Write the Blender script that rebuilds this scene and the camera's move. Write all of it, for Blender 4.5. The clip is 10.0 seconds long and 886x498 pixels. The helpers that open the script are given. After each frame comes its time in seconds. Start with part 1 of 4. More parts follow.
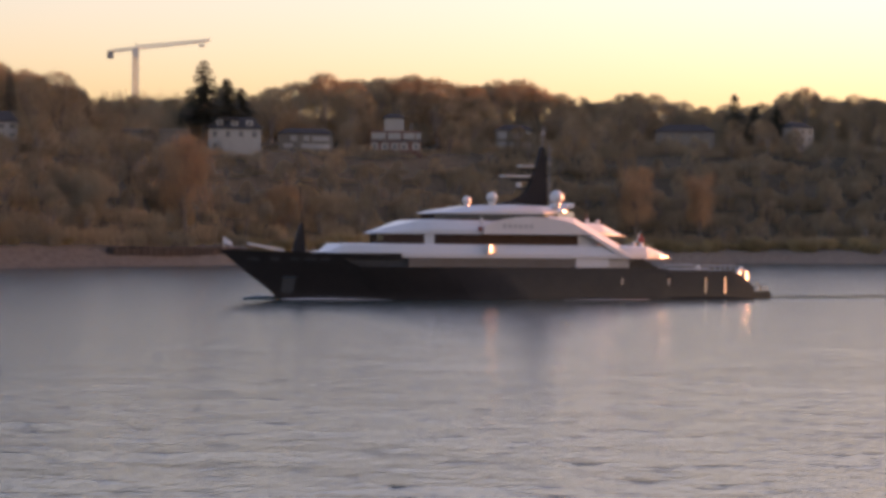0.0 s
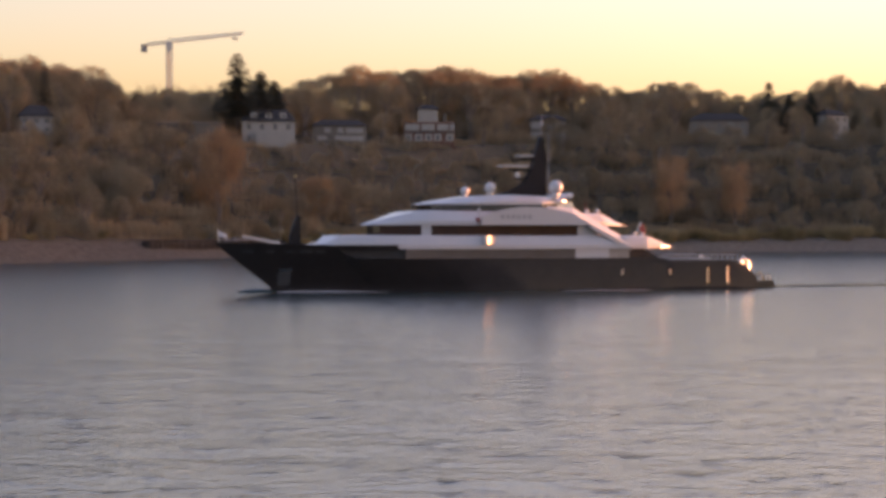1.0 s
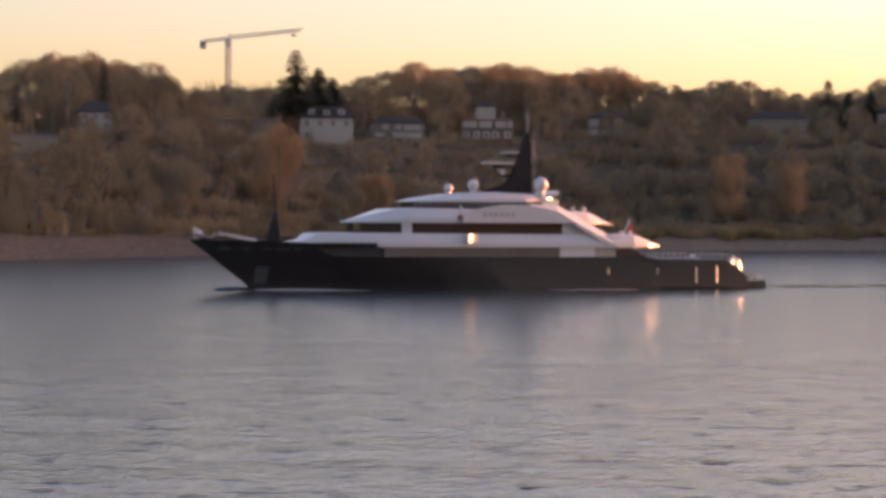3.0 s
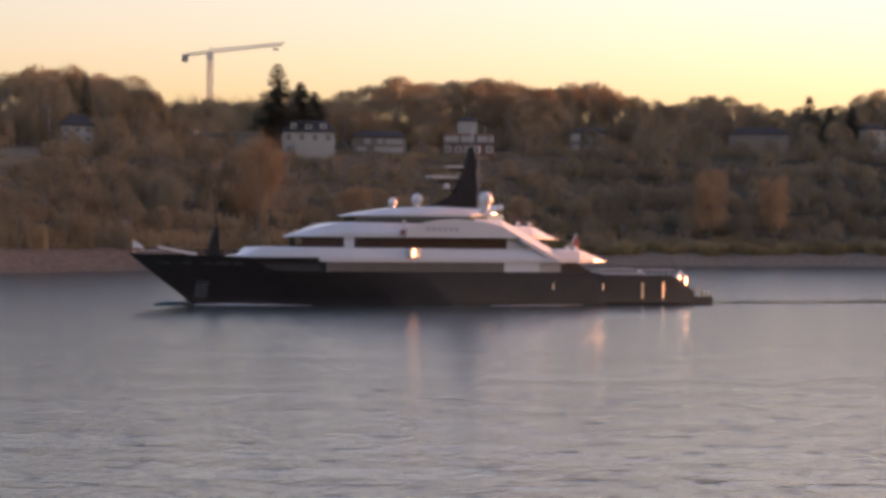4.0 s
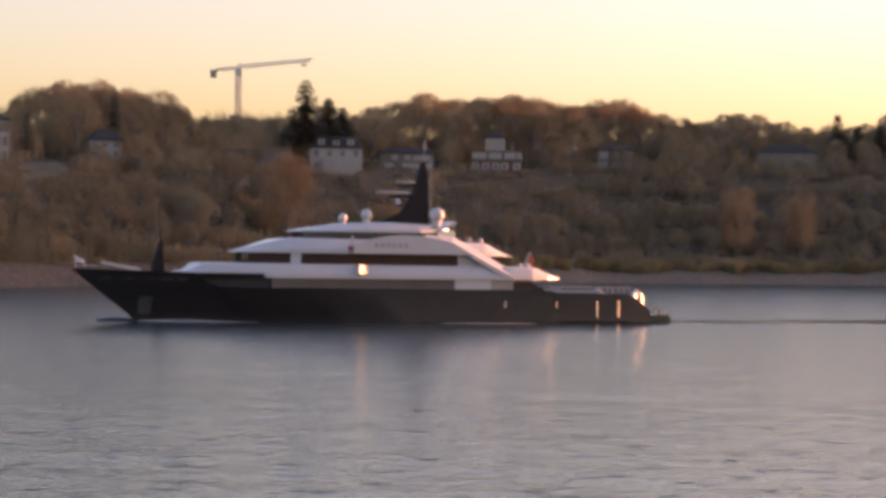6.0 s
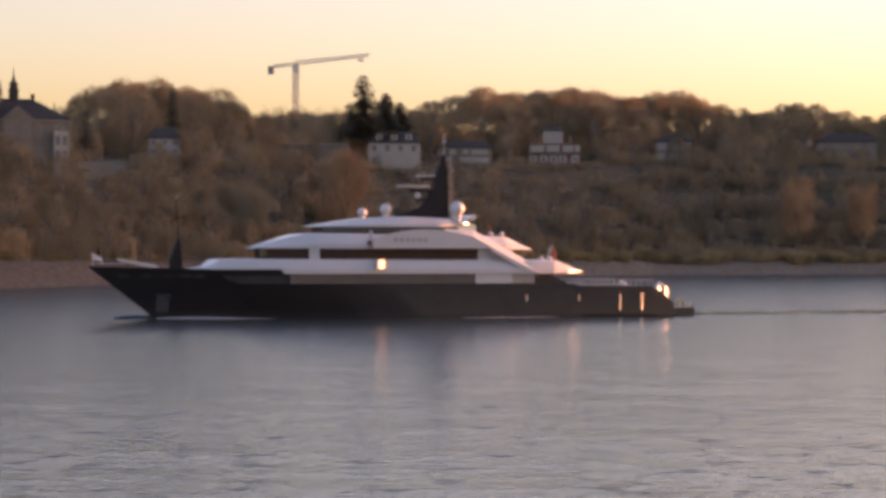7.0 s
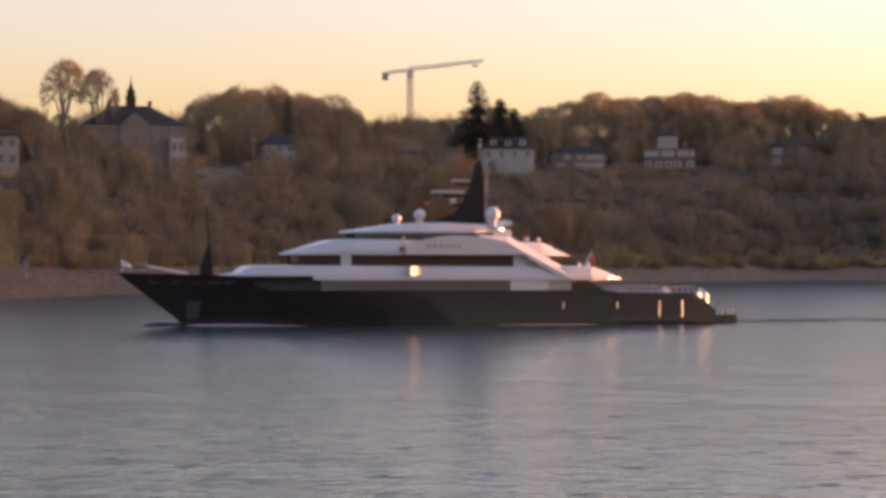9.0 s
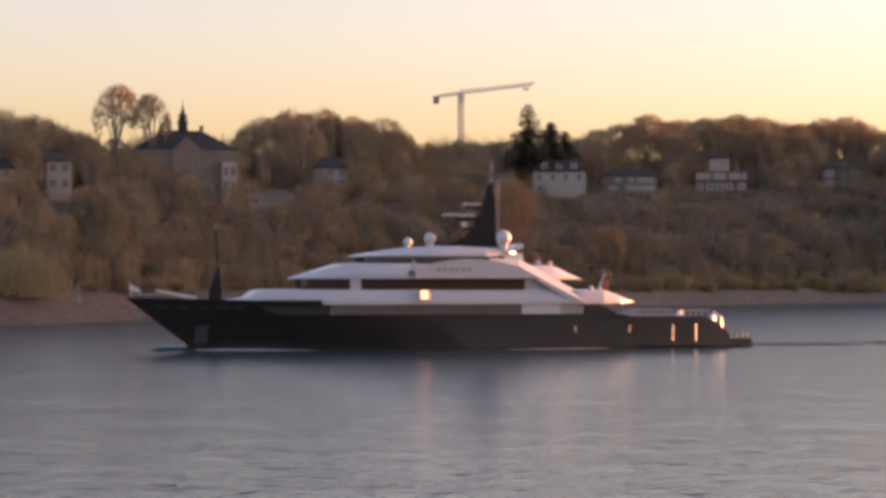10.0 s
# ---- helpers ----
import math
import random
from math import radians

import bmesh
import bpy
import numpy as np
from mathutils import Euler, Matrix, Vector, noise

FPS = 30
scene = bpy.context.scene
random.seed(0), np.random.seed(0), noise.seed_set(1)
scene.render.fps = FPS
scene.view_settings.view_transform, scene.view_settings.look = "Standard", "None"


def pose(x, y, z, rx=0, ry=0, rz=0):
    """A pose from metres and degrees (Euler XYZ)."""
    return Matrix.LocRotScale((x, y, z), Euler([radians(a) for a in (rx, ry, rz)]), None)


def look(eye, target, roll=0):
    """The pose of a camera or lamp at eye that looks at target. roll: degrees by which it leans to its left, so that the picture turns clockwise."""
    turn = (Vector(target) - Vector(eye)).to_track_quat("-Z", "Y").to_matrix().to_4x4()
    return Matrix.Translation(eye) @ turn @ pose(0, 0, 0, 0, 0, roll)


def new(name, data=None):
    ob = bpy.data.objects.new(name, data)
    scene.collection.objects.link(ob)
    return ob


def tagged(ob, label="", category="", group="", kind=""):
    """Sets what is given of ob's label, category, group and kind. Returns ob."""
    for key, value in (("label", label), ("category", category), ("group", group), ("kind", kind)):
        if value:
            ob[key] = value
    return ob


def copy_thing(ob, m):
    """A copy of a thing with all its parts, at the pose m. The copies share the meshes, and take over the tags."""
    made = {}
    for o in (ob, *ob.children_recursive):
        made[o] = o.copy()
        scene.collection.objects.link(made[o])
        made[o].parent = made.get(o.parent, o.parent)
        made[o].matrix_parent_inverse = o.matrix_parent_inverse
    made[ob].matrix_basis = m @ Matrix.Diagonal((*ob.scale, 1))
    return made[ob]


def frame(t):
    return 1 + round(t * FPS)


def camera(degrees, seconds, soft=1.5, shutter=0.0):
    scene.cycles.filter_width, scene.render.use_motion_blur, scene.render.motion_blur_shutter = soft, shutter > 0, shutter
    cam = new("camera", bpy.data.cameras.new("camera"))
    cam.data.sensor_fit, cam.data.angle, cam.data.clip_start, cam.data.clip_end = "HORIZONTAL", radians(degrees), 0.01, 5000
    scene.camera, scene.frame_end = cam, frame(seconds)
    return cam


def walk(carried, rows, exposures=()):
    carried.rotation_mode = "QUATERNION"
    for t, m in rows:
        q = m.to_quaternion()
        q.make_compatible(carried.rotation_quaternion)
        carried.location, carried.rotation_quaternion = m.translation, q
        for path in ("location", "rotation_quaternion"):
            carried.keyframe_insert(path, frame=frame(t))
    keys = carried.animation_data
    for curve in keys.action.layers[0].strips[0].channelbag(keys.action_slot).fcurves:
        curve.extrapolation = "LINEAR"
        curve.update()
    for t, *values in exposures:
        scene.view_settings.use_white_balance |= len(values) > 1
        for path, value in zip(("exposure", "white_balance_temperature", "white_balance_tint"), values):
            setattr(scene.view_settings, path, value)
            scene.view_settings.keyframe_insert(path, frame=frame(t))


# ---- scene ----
# ---------------------------------------------------------------- camera


def eye(t):
    """The hand that holds the camera rises a little."""
    return Vector((0.0, 0.0, 8.44 + 0.084 * (t - 5)))


cam = camera(22.18, 10.0, soft=3.8)
# seconds, pan to the right, tilt up, lean (degrees)
LOOKS = [
    (0.0, 0.879, -0.241, 0.452),
    (0.5, 0.672, -0.252, -0.088),
    (1.0, 0.000, -0.473, 0.000),
    (1.5, -0.743, -0.184, 0.134),
    (2.0, -1.154, -0.338, 0.104),
    (2.5, -1.431, -0.549, 0.272),
    (2.7, -1.509, -0.577, 0.256),
    (4.0, -0.981, -0.179, 0.455),
    (4.5, -1.083, 0.097, 0.628),
    (5.0, -1.153, 0.349, 0.574),
    (6.3, -1.988, 0.131, 0.756),
    (6.5, -2.327, 0.068, 0.588),
    (7.0, -3.163, 0.068, 0.132),
    (7.5, -3.821, 0.072, 0.084),
    (8.0, -4.546, -0.041, 0.027),
    (8.5, -5.385, 0.017, 0.218),
    (9.0, -6.057, 0.204, 0.116),
    (9.5, -6.826, 0.437, 0.028),
    (10.0, -7.357, 0.795, -0.027),
]


def aim(t, pan, tilt, lean):
    p, q = radians(pan), radians(tilt) - 0.084 * (t - 5) / 820
    way = Vector((math.sin(p) * math.cos(q), math.cos(p) * math.cos(q), math.sin(q)))
    return look(eye(t), eye(t) + way * 100, lean)


walk(cam, [(t, aim(t, p, q, r)) for t, p, q, r in LOOKS], [(0.0, 2.7, 7850, 52), (10.0, 2.7, 7850, 52)])

# ---------------------------------------------------------------- world, sun
SUN_AZ, SUN_EL = 66.0, 3.2
world = bpy.data.worlds.new("sky")
scene.world = world
world.use_nodes = True
wn = world.node_tree
sky = wn.nodes.new("ShaderNodeTexSky")
sky.sky_type = "NISHITA"
sky.sun_disc = False
sky.sun_elevation = radians(SUN_EL)
sky.sun_rotation = radians(SUN_AZ)
sky.air_density, sky.dust_density, sky.ozone_density = 1.0, 1.9, 2.1
wn.links.new(sky.outputs[0], wn.nodes["Background"].inputs[0])
wn.nodes["Background"].inputs[1].default_value = 0.12
sun = new("sun", bpy.data.lights.new("sun", "SUN"))
sun.data.energy, sun.data.angle, sun.data.color = 1.8, radians(0.6), (1.0, 0.5, 0.22)
a_, e_ = radians(SUN_AZ), radians(SUN_EL)
sun.matrix_world = look((0, 0, 60), (-math.sin(a_) * math.cos(e_) * 50, -math.cos(a_) * math.cos(e_) * 50, 60 - math.sin(e_) * 50))


# ---------------------------------------------------------------- materials
def material(name, color, rough=0.6, metal=0.0, vary=0.25, scale=1.0, bump=0.0, fine=8.0, per_object=0.0, coat=0.0, spec=0.5, thin=0.0):
    """A painted or natural surface: two scales of noise on its colour, fine relief."""
    m = bpy.data.materials.new(name)
    m.use_nodes = True
    n, l = m.node_tree.nodes, m.node_tree.links
    b = n["Principled BSDF"]
    b.inputs["Roughness"].default_value, b.inputs["Metallic"].default_value = rough, metal
    b.inputs["Coat Weight"].default_value = coat
    b.inputs["Specular IOR Level"].default_value = spec
    tc = n.new("ShaderNodeTexCoord")
    big, small = n.new("ShaderNodeTexNoise"), n.new("ShaderNodeTexNoise")
    big.inputs["Scale"].default_value, small.inputs["Scale"].default_value = scale, scale * fine
    big.inputs["Detail"].default_value = small.inputs["Detail"].default_value = 4
    for x in (big, small):
        l.new(tc.outputs["Object"], x.inputs["Vector"])
    add = n.new("ShaderNodeMath")
    add.operation = "ADD"
    l.new(big.outputs["Fac"], add.inputs[0]), l.new(small.outputs["Fac"], add.inputs[1])
    ramp = n.new("ShaderNodeMapRange")
    ramp.inputs[1].default_value, ramp.inputs[2].default_value = 0.65, 1.35
    ramp.inputs[3].default_value, ramp.inputs[4].default_value = 1 - vary, 1 + vary
    l.new(add.outputs[0], ramp.inputs[0])
    fac = ramp.outputs[0]
    if per_object:
        info, mr, mul = n.new("ShaderNodeObjectInfo"), n.new("ShaderNodeMapRange"), n.new("ShaderNodeMath")
        mr.inputs[3].default_value, mr.inputs[4].default_value = 1 - per_object, 1 + per_object
        mul.operation = "MULTIPLY"
        l.new(info.outputs["Random"], mr.inputs[0]), l.new(mr.outputs[0], mul.inputs[0]), l.new(fac, mul.inputs[1])
        fac = mul.outputs[0]
    vm = n.new("ShaderNodeVectorMath")
    vm.operation = "SCALE"
    vm.inputs[0].default_value = color
    l.new(fac, vm.inputs["Scale"])
    l.new(vm.outputs[0], b.inputs["Base Color"])
    if bump:
        bp = n.new("ShaderNodeBump")
        bp.inputs["Strength"].default_value, bp.inputs["Distance"].default_value = 0.6, bump
        l.new(add.outputs[0], bp.inputs["Height"]), l.new(bp.outputs[0], b.inputs["Normal"])
    if thin:
        # fine twigs and dead leaves let some light through
        tr, mx = n.new("ShaderNodeBsdfTranslucent"), n.new("ShaderNodeMixShader")
        l.new(vm.outputs[0], tr.inputs["Color"])
        mx.inputs[0].default_value = thin
        l.new(b.outputs[0], mx.inputs[1]), l.new(tr.outputs[0], mx.inputs[2])
        l.new(mx.outputs[0], n["Material Output"].inputs["Surface"])
    return m


BLACK = material("black_hull_paint", (0.032, 0.026, 0.024), 0.3, vary=0.2, scale=0.3, coat=0.3)
MATT_BLACK = material("matt_black_mast", (0.02, 0.018, 0.018), 0.65, vary=0.2, scale=0.5, spec=0.2)
WHITE = material("white_yacht_paint", (0.52, 0.52, 0.51), 0.3, vary=0.04, scale=0.4, coat=0.3)
GLASS = material("dark_yacht_glass", (0.02, 0.02, 0.022), 0.06, vary=0.1, scale=0.5)
GREY_GLASS = material("grey_side_glass", (0.09, 0.09, 0.09), 0.15, vary=0.15, scale=0.5)
TEAK = material("teak_deck", (0.3, 0.2, 0.11), 0.6, vary=0.2, scale=1.0)
STEEL = material("polished_steel", (0.75, 0.72, 0.68), 0.3, metal=1.0, vary=0.1, scale=2)
GREYPAINT = material("grey_paint", (0.35, 0.35, 0.35), 0.5, vary=0.15, scale=2)
RED = material("red_cloth", (0.3, 0.08, 0.06), 0.8, vary=0.2, scale=3)
BLUECLOTH = material("pale_cloth", (0.6, 0.6, 0.62), 0.8, vary=0.2, scale=3)
TWIG = material("bare_twigs", (0.45, 0.365, 0.24), 0.85, vary=0.15, scale=0.15, per_object=0.12, thin=0.5)
BARK = material("bark", (0.24, 0.21, 0.175), 0.9, vary=0.3, scale=0.5, per_object=0.25)
RUST = material("russet_twigs", (0.54, 0.355, 0.2), 0.85, vary=0.25, scale=0.2, per_object=0.15, thin=0.5)
TANTWIG = material("straw_reed", (0.5, 0.4, 0.22), 0.85, vary=0.3, scale=0.3, per_object=0.2, thin=0.45)
NEEDLE = material("spruce_needles", (0.16, 0.155, 0.115), 0.8, vary=0.3, scale=0.3, per_object=0.2, thin=0.45)
PLASTER = material("pale_plaster", (0.38, 0.34, 0.29), 0.85, vary=0.15, scale=0.2)
WHITEWALL = material("white_render", (0.38, 0.34, 0.28), 0.8, vary=0.1, scale=0.2)
OCHRE = material("ochre_plaster", (0.2, 0.165, 0.125), 0.85, vary=0.2, scale=0.2)
SLATE = material("dark_slate_roof", (0.06, 0.054, 0.05), 0.85, vary=0.25, scale=0.5, spec=0.15)
ROCK = material("wet_dark_stone", (0.07, 0.055, 0.045), 0.85, vary=0.3, scale=1.0, bump=0.1, spec=0.2)
TILE = material("red_roof_tile", (0.2, 0.09, 0.06), 0.8, vary=0.25, scale=0.5)
WINDOWGLASS = material("house_window_glass", (0.15, 0.145, 0.135), 0.2, vary=0.2, scale=1)
CRANE = material("crane_paint", (0.7, 0.62, 0.5), 0.5, vary=0.15, scale=0.5)
CONCRETE = material("weathered_concrete", (0.3, 0.28, 0.25), 0.9, vary=0.2, scale=0.3)
MEADOW = material("winter_grass", (0.13, 0.12, 0.085), 0.95, vary=0.25, scale=0.2, bump=0.1, spec=0.1)
FOAM = material("foam", (0.45, 0.44, 0.43), 0.9, vary=0.15, scale=1.5, bump=0.05)


def ground_material():
    """Sand at the water's edge, leaf litter and dry grass on the slope."""
    m = bpy.data.materials.new("bank_ground")
    m.use_nodes = True
    n, l = m.node_tree.nodes, m.node_tree.links
    b = n["Principled BSDF"]
    b.inputs["Roughness"].default_value = 0.95
    b.inputs["Specular IOR Level"].default_value = 0.1
    tc, sep = n.new("ShaderNodeTexCoord"), n.new("ShaderNodeSeparateXYZ")
    l.new(tc.outputs["Object"], sep.inputs[0])
    n1, n2 = n.new("ShaderNodeTexNoise"), n.new("ShaderNodeTexNoise")
    n1.inputs["Scale"].default_value, n2.inputs["Scale"].default_value = 0.05, 0.6
    n1.inputs["Detail"].default_value = n2.inputs["Detail"].default_value = 5
    for x in (n1, n2):
        l.new(tc.outputs["Object"], x.inputs["Vector"])
    # sand below about six metres, litter above, edge broken by noise
    mad = n.new("ShaderNodeMath")
    mad.operation = "MULTIPLY_ADD"
    mad.inputs[1].default_value = 4.0
    l.new(n1.outputs["Fac"], mad.inputs[0]), l.new(sep.outputs["Z"], mad.inputs[2])
    mr = n.new("ShaderNodeMapRange")
    mr.inputs[1].default_value, mr.inputs[2].default_value = 7.0, 9.0
    l.new(mad.outputs[0], mr.inputs[0])
    # stone revetment further downstream in place of sand
    st = n.new("ShaderNodeMapRange")
    st.inputs[1].default_value, st.inputs[2].default_value = -75.0, -40.0
    l.new(sep.outputs["X"], st.inputs[0])
    shore = n.new("ShaderNodeMix")
    shore.data_type = "RGBA"
    shore.inputs["A"].default_value, shore.inputs["B"].default_value = (0.125, 0.1, 0.078, 1), (0.17, 0.14, 0.105, 1)
    l.new(st.outputs[0], shore.inputs["Factor"])
    mix = n.new("ShaderNodeMix")
    mix.data_type = "RGBA"
    mix.inputs["B"].default_value = (0.1, 0.088, 0.062, 1)
    l.new(mr.outputs[0], mix.inputs["Factor"]), l.new(shore.outputs["Result"], mix.inputs["A"])
    v = n.new("ShaderNodeMapRange")
    v.inputs[1].default_value, v.inputs[2].default_value = 0.3, 0.7
    v.inputs[3].default_value, v.inputs[4].default_value = 0.7, 1.3
    l.new(n2.outputs["Fac"], v.inputs[0])
    sc = n.new("ShaderNodeVectorMath")
    sc.operation = "SCALE"
    l.new(mix.outputs["Result"], sc.inputs[0]), l.new(v.outputs[0], sc.inputs["Scale"])
    l.new(sc.outputs[0], b.inputs["Base Color"])
    bp = n.new("ShaderNodeBump")
    bp.inputs["Distance"].default_value = 0.4
    l.new(n2.outputs["Fac"], bp.inputs["Height"]), l.new(bp.outputs[0], b.inputs["Normal"])
    return m


def water_material(name, rough, chop):
    """River water: wind ripples at four sizes, longer across the wind; chop: their strength."""
    m = bpy.data.materials.new(name)
    m.use_nodes = True
    n, l = m.node_tree.nodes, m.node_tree.links
    b = n["Principled BSDF"]
    b.inputs["Base Color"].default_value = (0.018, 0.045, 0.048, 1)
    b.inputs["Roughness"].default_value = rough
    b.inputs["IOR"].default_value = 1.33
    tc = n.new("ShaderNodeTexCoord")
    total = None
    for size, amp, stretch, turn, peak in ((19.0, 0.16, 0.8, 12, 1.0), (5.5, 0.08, 0.8, 5, 1.0), (1.5, 5.6, 0.7, -8, 12.0), (0.9, 0.065, 1.1, 20, 1.0)):
        mp = n.new("ShaderNodeMapping")
        mp.inputs["Rotation"].default_value[2] = radians(turn)
        mp.inputs["Scale"].default_value = (stretch / size, 1 / size, 1 / size)
        nz = n.new("ShaderNodeTexNoise")
        nz.inputs["Scale"].default_value, nz.inputs["Detail"].default_value = 1.0, 2
        l.new(tc.outputs["Object"], mp.inputs[0]), l.new(mp.outputs[0], nz.inputs["Vector"])
        pw = n.new("ShaderNodeMath")
        pw.operation = "POWER"
        pw.inputs[1].default_value = peak
        l.new(nz.outputs["Fac"], pw.inputs[0])
        mul = n.new("ShaderNodeMath")
        mul.operation = "MULTIPLY_ADD"
        mul.inputs[1].default_value = amp * chop
        l.new(pw.outputs[0], mul.inputs[0])
        if total:
            l.new(total, mul.inputs[2])
        total = mul.outputs[0]
    bp = n.new("ShaderNodeBump")
    bp.inputs["Strength"].default_value, bp.inputs["Distance"].default_value = 1.0, 1.0
    l.new(total, bp.inputs["Height"]), l.new(bp.outputs[0], b.inputs["Normal"])
    return m


GROUND, WATER, SLICK = ground_material(), water_material("river_water", 0.18, 1.0), water_material("slick_wake_water", 0.06, 0.35)


# ---------------------------------------------------------------- mesh helpers
def mesh_of(name, verts, faces, mat, smooth=False):
    me = bpy.data.meshes.new(name)
    me.from_pydata([tuple(v) for v in verts], [], faces)
    me.materials.append(mat)
    if smooth:
        me.shade_smooth()
    me.update()
    return me


def thing(name, label, category, m=None, group="", kind=""):
    ob = new(name)
    if m is not None:
        ob.matrix_world = m
    return tagged(ob, label, category, group, kind)


def part(name, me, parent, label=""):
    ob = new(name, me)
    ob.parent = parent
    return tagged(ob, label)


def from_bm(name, bm, mat, smooth=False):
    bmesh.ops.recalc_face_normals(bm, faces=bm.faces)
    me = bpy.data.meshes.new(name)
    bm.to_mesh(me)
    bm.free()
    me.materials.append(mat)
    if smooth:
        me.shade_smooth()
    return me


def box(name, lo, hi, mat, bevel=0.0):
    bm = bmesh.new()
    bmesh.ops.create_cube(bm, size=1.0)
    for v in bm.verts:
        for i in range(3):
            v.co[i] = lo[i] if v.co[i] < 0 else hi[i]
    if bevel:
        bmesh.ops.bevel(bm, geom=bm.edges[:], offset=bevel, segments=2, affect="EDGES")
    return from_bm(name, bm, mat)


def tube(bm, a, b, r0, r1, n=6):
    """A tapered round bar from a to b."""
    a, b = Vector(a), Vector(b)
    z = (b - a).normalized()
    x = z.orthogonal().normalized()
    y = z.cross(x)
    rings = []
    for p, r in ((a, r0), (b, r1)):
        rings.append([bm.verts.new(p + (x * math.cos(k * 2 * math.pi / n) + y * math.sin(k * 2 * math.pi / n)) * r) for k in range(n)])
    for k in range(n):
        bm.faces.new((rings[0][k], rings[0][(k + 1) % n], rings[1][(k + 1) % n], rings[1][k]))
    bm.faces.new(rings[0][::-1]), bm.faces.new(rings[1])


def bars(name, lines, r, mat, n=5):
    bm = bmesh.new()
    for a, b in lines:
        tube(bm, a, b, r, r, n)
    return from_bm(name, bm, mat)


def plate(name, outline, y0, y1, mat, bevel=0.0):
    """An outline of (distance from the bow, height), given thickness across the ship from y0 to y1."""
    bm = bmesh.new()
    lo = [bm.verts.new((-x, y0, z)) for x, z in outline]
    hi = [bm.verts.new((-x, y1, z)) for x, z in outline]
    k = len(outline)
    bm.faces.new(lo), bm.faces.new(hi[::-1])
    for i in range(k):
        bm.faces.new((lo[i], hi[i], hi[(i + 1) % k], lo[(i + 1) % k]))
    if bevel:
        bmesh.ops.bevel(bm, geom=bm.edges[:], offset=bevel, segments=2, affect="EDGES")
    return from_bm(name, bm, mat)


def curve_at(table, x):
    return float(np.interp(x, [p[0] for p in table], [p[1] for p in table]))


def shell(name, xs, bottom, top, wide, wide_top, mat, roundness=0.35):
    """A closed deck or house form: stations from bow to stern with heights and half breadths, shoulders rounded."""
    verts, faces = [], []
    for x in xs:
        zb, zt, yb, yt = curve_at(bottom, x), curve_at(top, x), curve_at(wide, x), curve_at(wide_top, x)
        zt = max(zt, zb + 0.02)
        r = min(roundness, (zt - zb) * 0.45)
        ring = [(yb, zb), (yb, zb + (zt - zb) * 0.3), (yt + (yb - yt) * r / max(zt - zb, 0.01) * 0.8, zt - r), (yt - 0.3 * r, zt - 0.25 * r), (max(yt - r - 0.2, 0.02), zt), (0, zt + 0.04)]
        for y, z in ring:
            verts.append((-x, y, z))
        for y, z in ring[-2::-1]:
            verts.append((-x, -y, z))
    k = 11
    for i in range(len(xs) - 1):
        for j in range(k):
            a, b = i * k + j, i * k + (j + 1) % k
            faces.append((a, b, b + k, a + k))
    faces.append(tuple(range(k))[::-1])
    faces.append(tuple(range((len(xs) - 1) * k, len(xs) * k)))
    me = mesh_of(name, verts, faces, mat)
    bm = bmesh.new()
    bm.from_mesh(me)
    bmesh.ops.recalc_face_normals(bm, faces=bm.faces)
    bm.to_mesh(me)
    bm.free()
    return me


# ---------------------------------------------------------------- ground, water, near bank
# far shore: bearing (degrees) and distance of the water's edge
SHORE = [(-75, 240), (-40, 290), (-25, 365), (-17.4, 447), (-9.7, 596), (2.4, 829), (10.2, 919), (20, 1010), (45, 1200), (75, 1500)]


def shore(az):
    return curve_at(SHORE, az)


def terrace(az):
    return 33 + (shore(az) + 105 - 620) * 0.042 - curve_at([(54.5, 0), (56.5, 45)], az)  # unseen land past the hill, lowered to let the sun reach the yacht


def land(az, d):
    """Height of the far bank, d metres inland."""
    h = terrace(az)
    rise = curve_at([(13, 0), (20, 22), (28, 40), (40, 52), (52, 60), (54.5, 0)], az)  # an unseen hill added downstream to keep the low sun off the bank
    z = curve_at([(-60, -5), (0, 0), (26, 5.6), (40, 7), (95, h - 3), (125, h), (150, h + 6), (205, h + 11 + rise), (400, h + 12 + rise), (3000, h + 12)], d)
    return z


def spot(az, dist, z=0.0):
    return Vector((math.sin(radians(az)) * dist, math.cos(radians(az)) * dist, z))


def make_ground():
    azs = np.concatenate([np.linspace(-75, -24, 30), np.linspace(-23, 15, 120), np.linspace(16, 75, 30)])
    ds = [-60, -20, -5, 0, 4, 9, 15, 21, 26, 33, 40, 50, 60, 72, 84, 95, 110, 125, 145, 170, 220, 300, 400, 800, 1600, 3000]
    verts, faces = [], []
    for a in azs:
        for d in ds:
            s = shore(a)
            wob = noise.noise((a * 0.5, d * 0.03, 0)) * min(max(d, 0) * 0.05, 2.5)
            edge = noise.noise((a * 0.9, 3, 1)) * 4
            verts.append(spot(a, s + d + edge, land(a, d) + wob))
    k = len(ds)
    for i in range(len(azs) - 1):
        for j in range(k - 1):
            a = i * k + j
            faces.append((a, a + k, a + k + 1, a + 1))
    ob = new("ground", mesh_of("ground", verts, faces, GROUND, True))
    tagged(ob, "wooded river bank with sand beach and leaf litter", "ground", kind="structure")


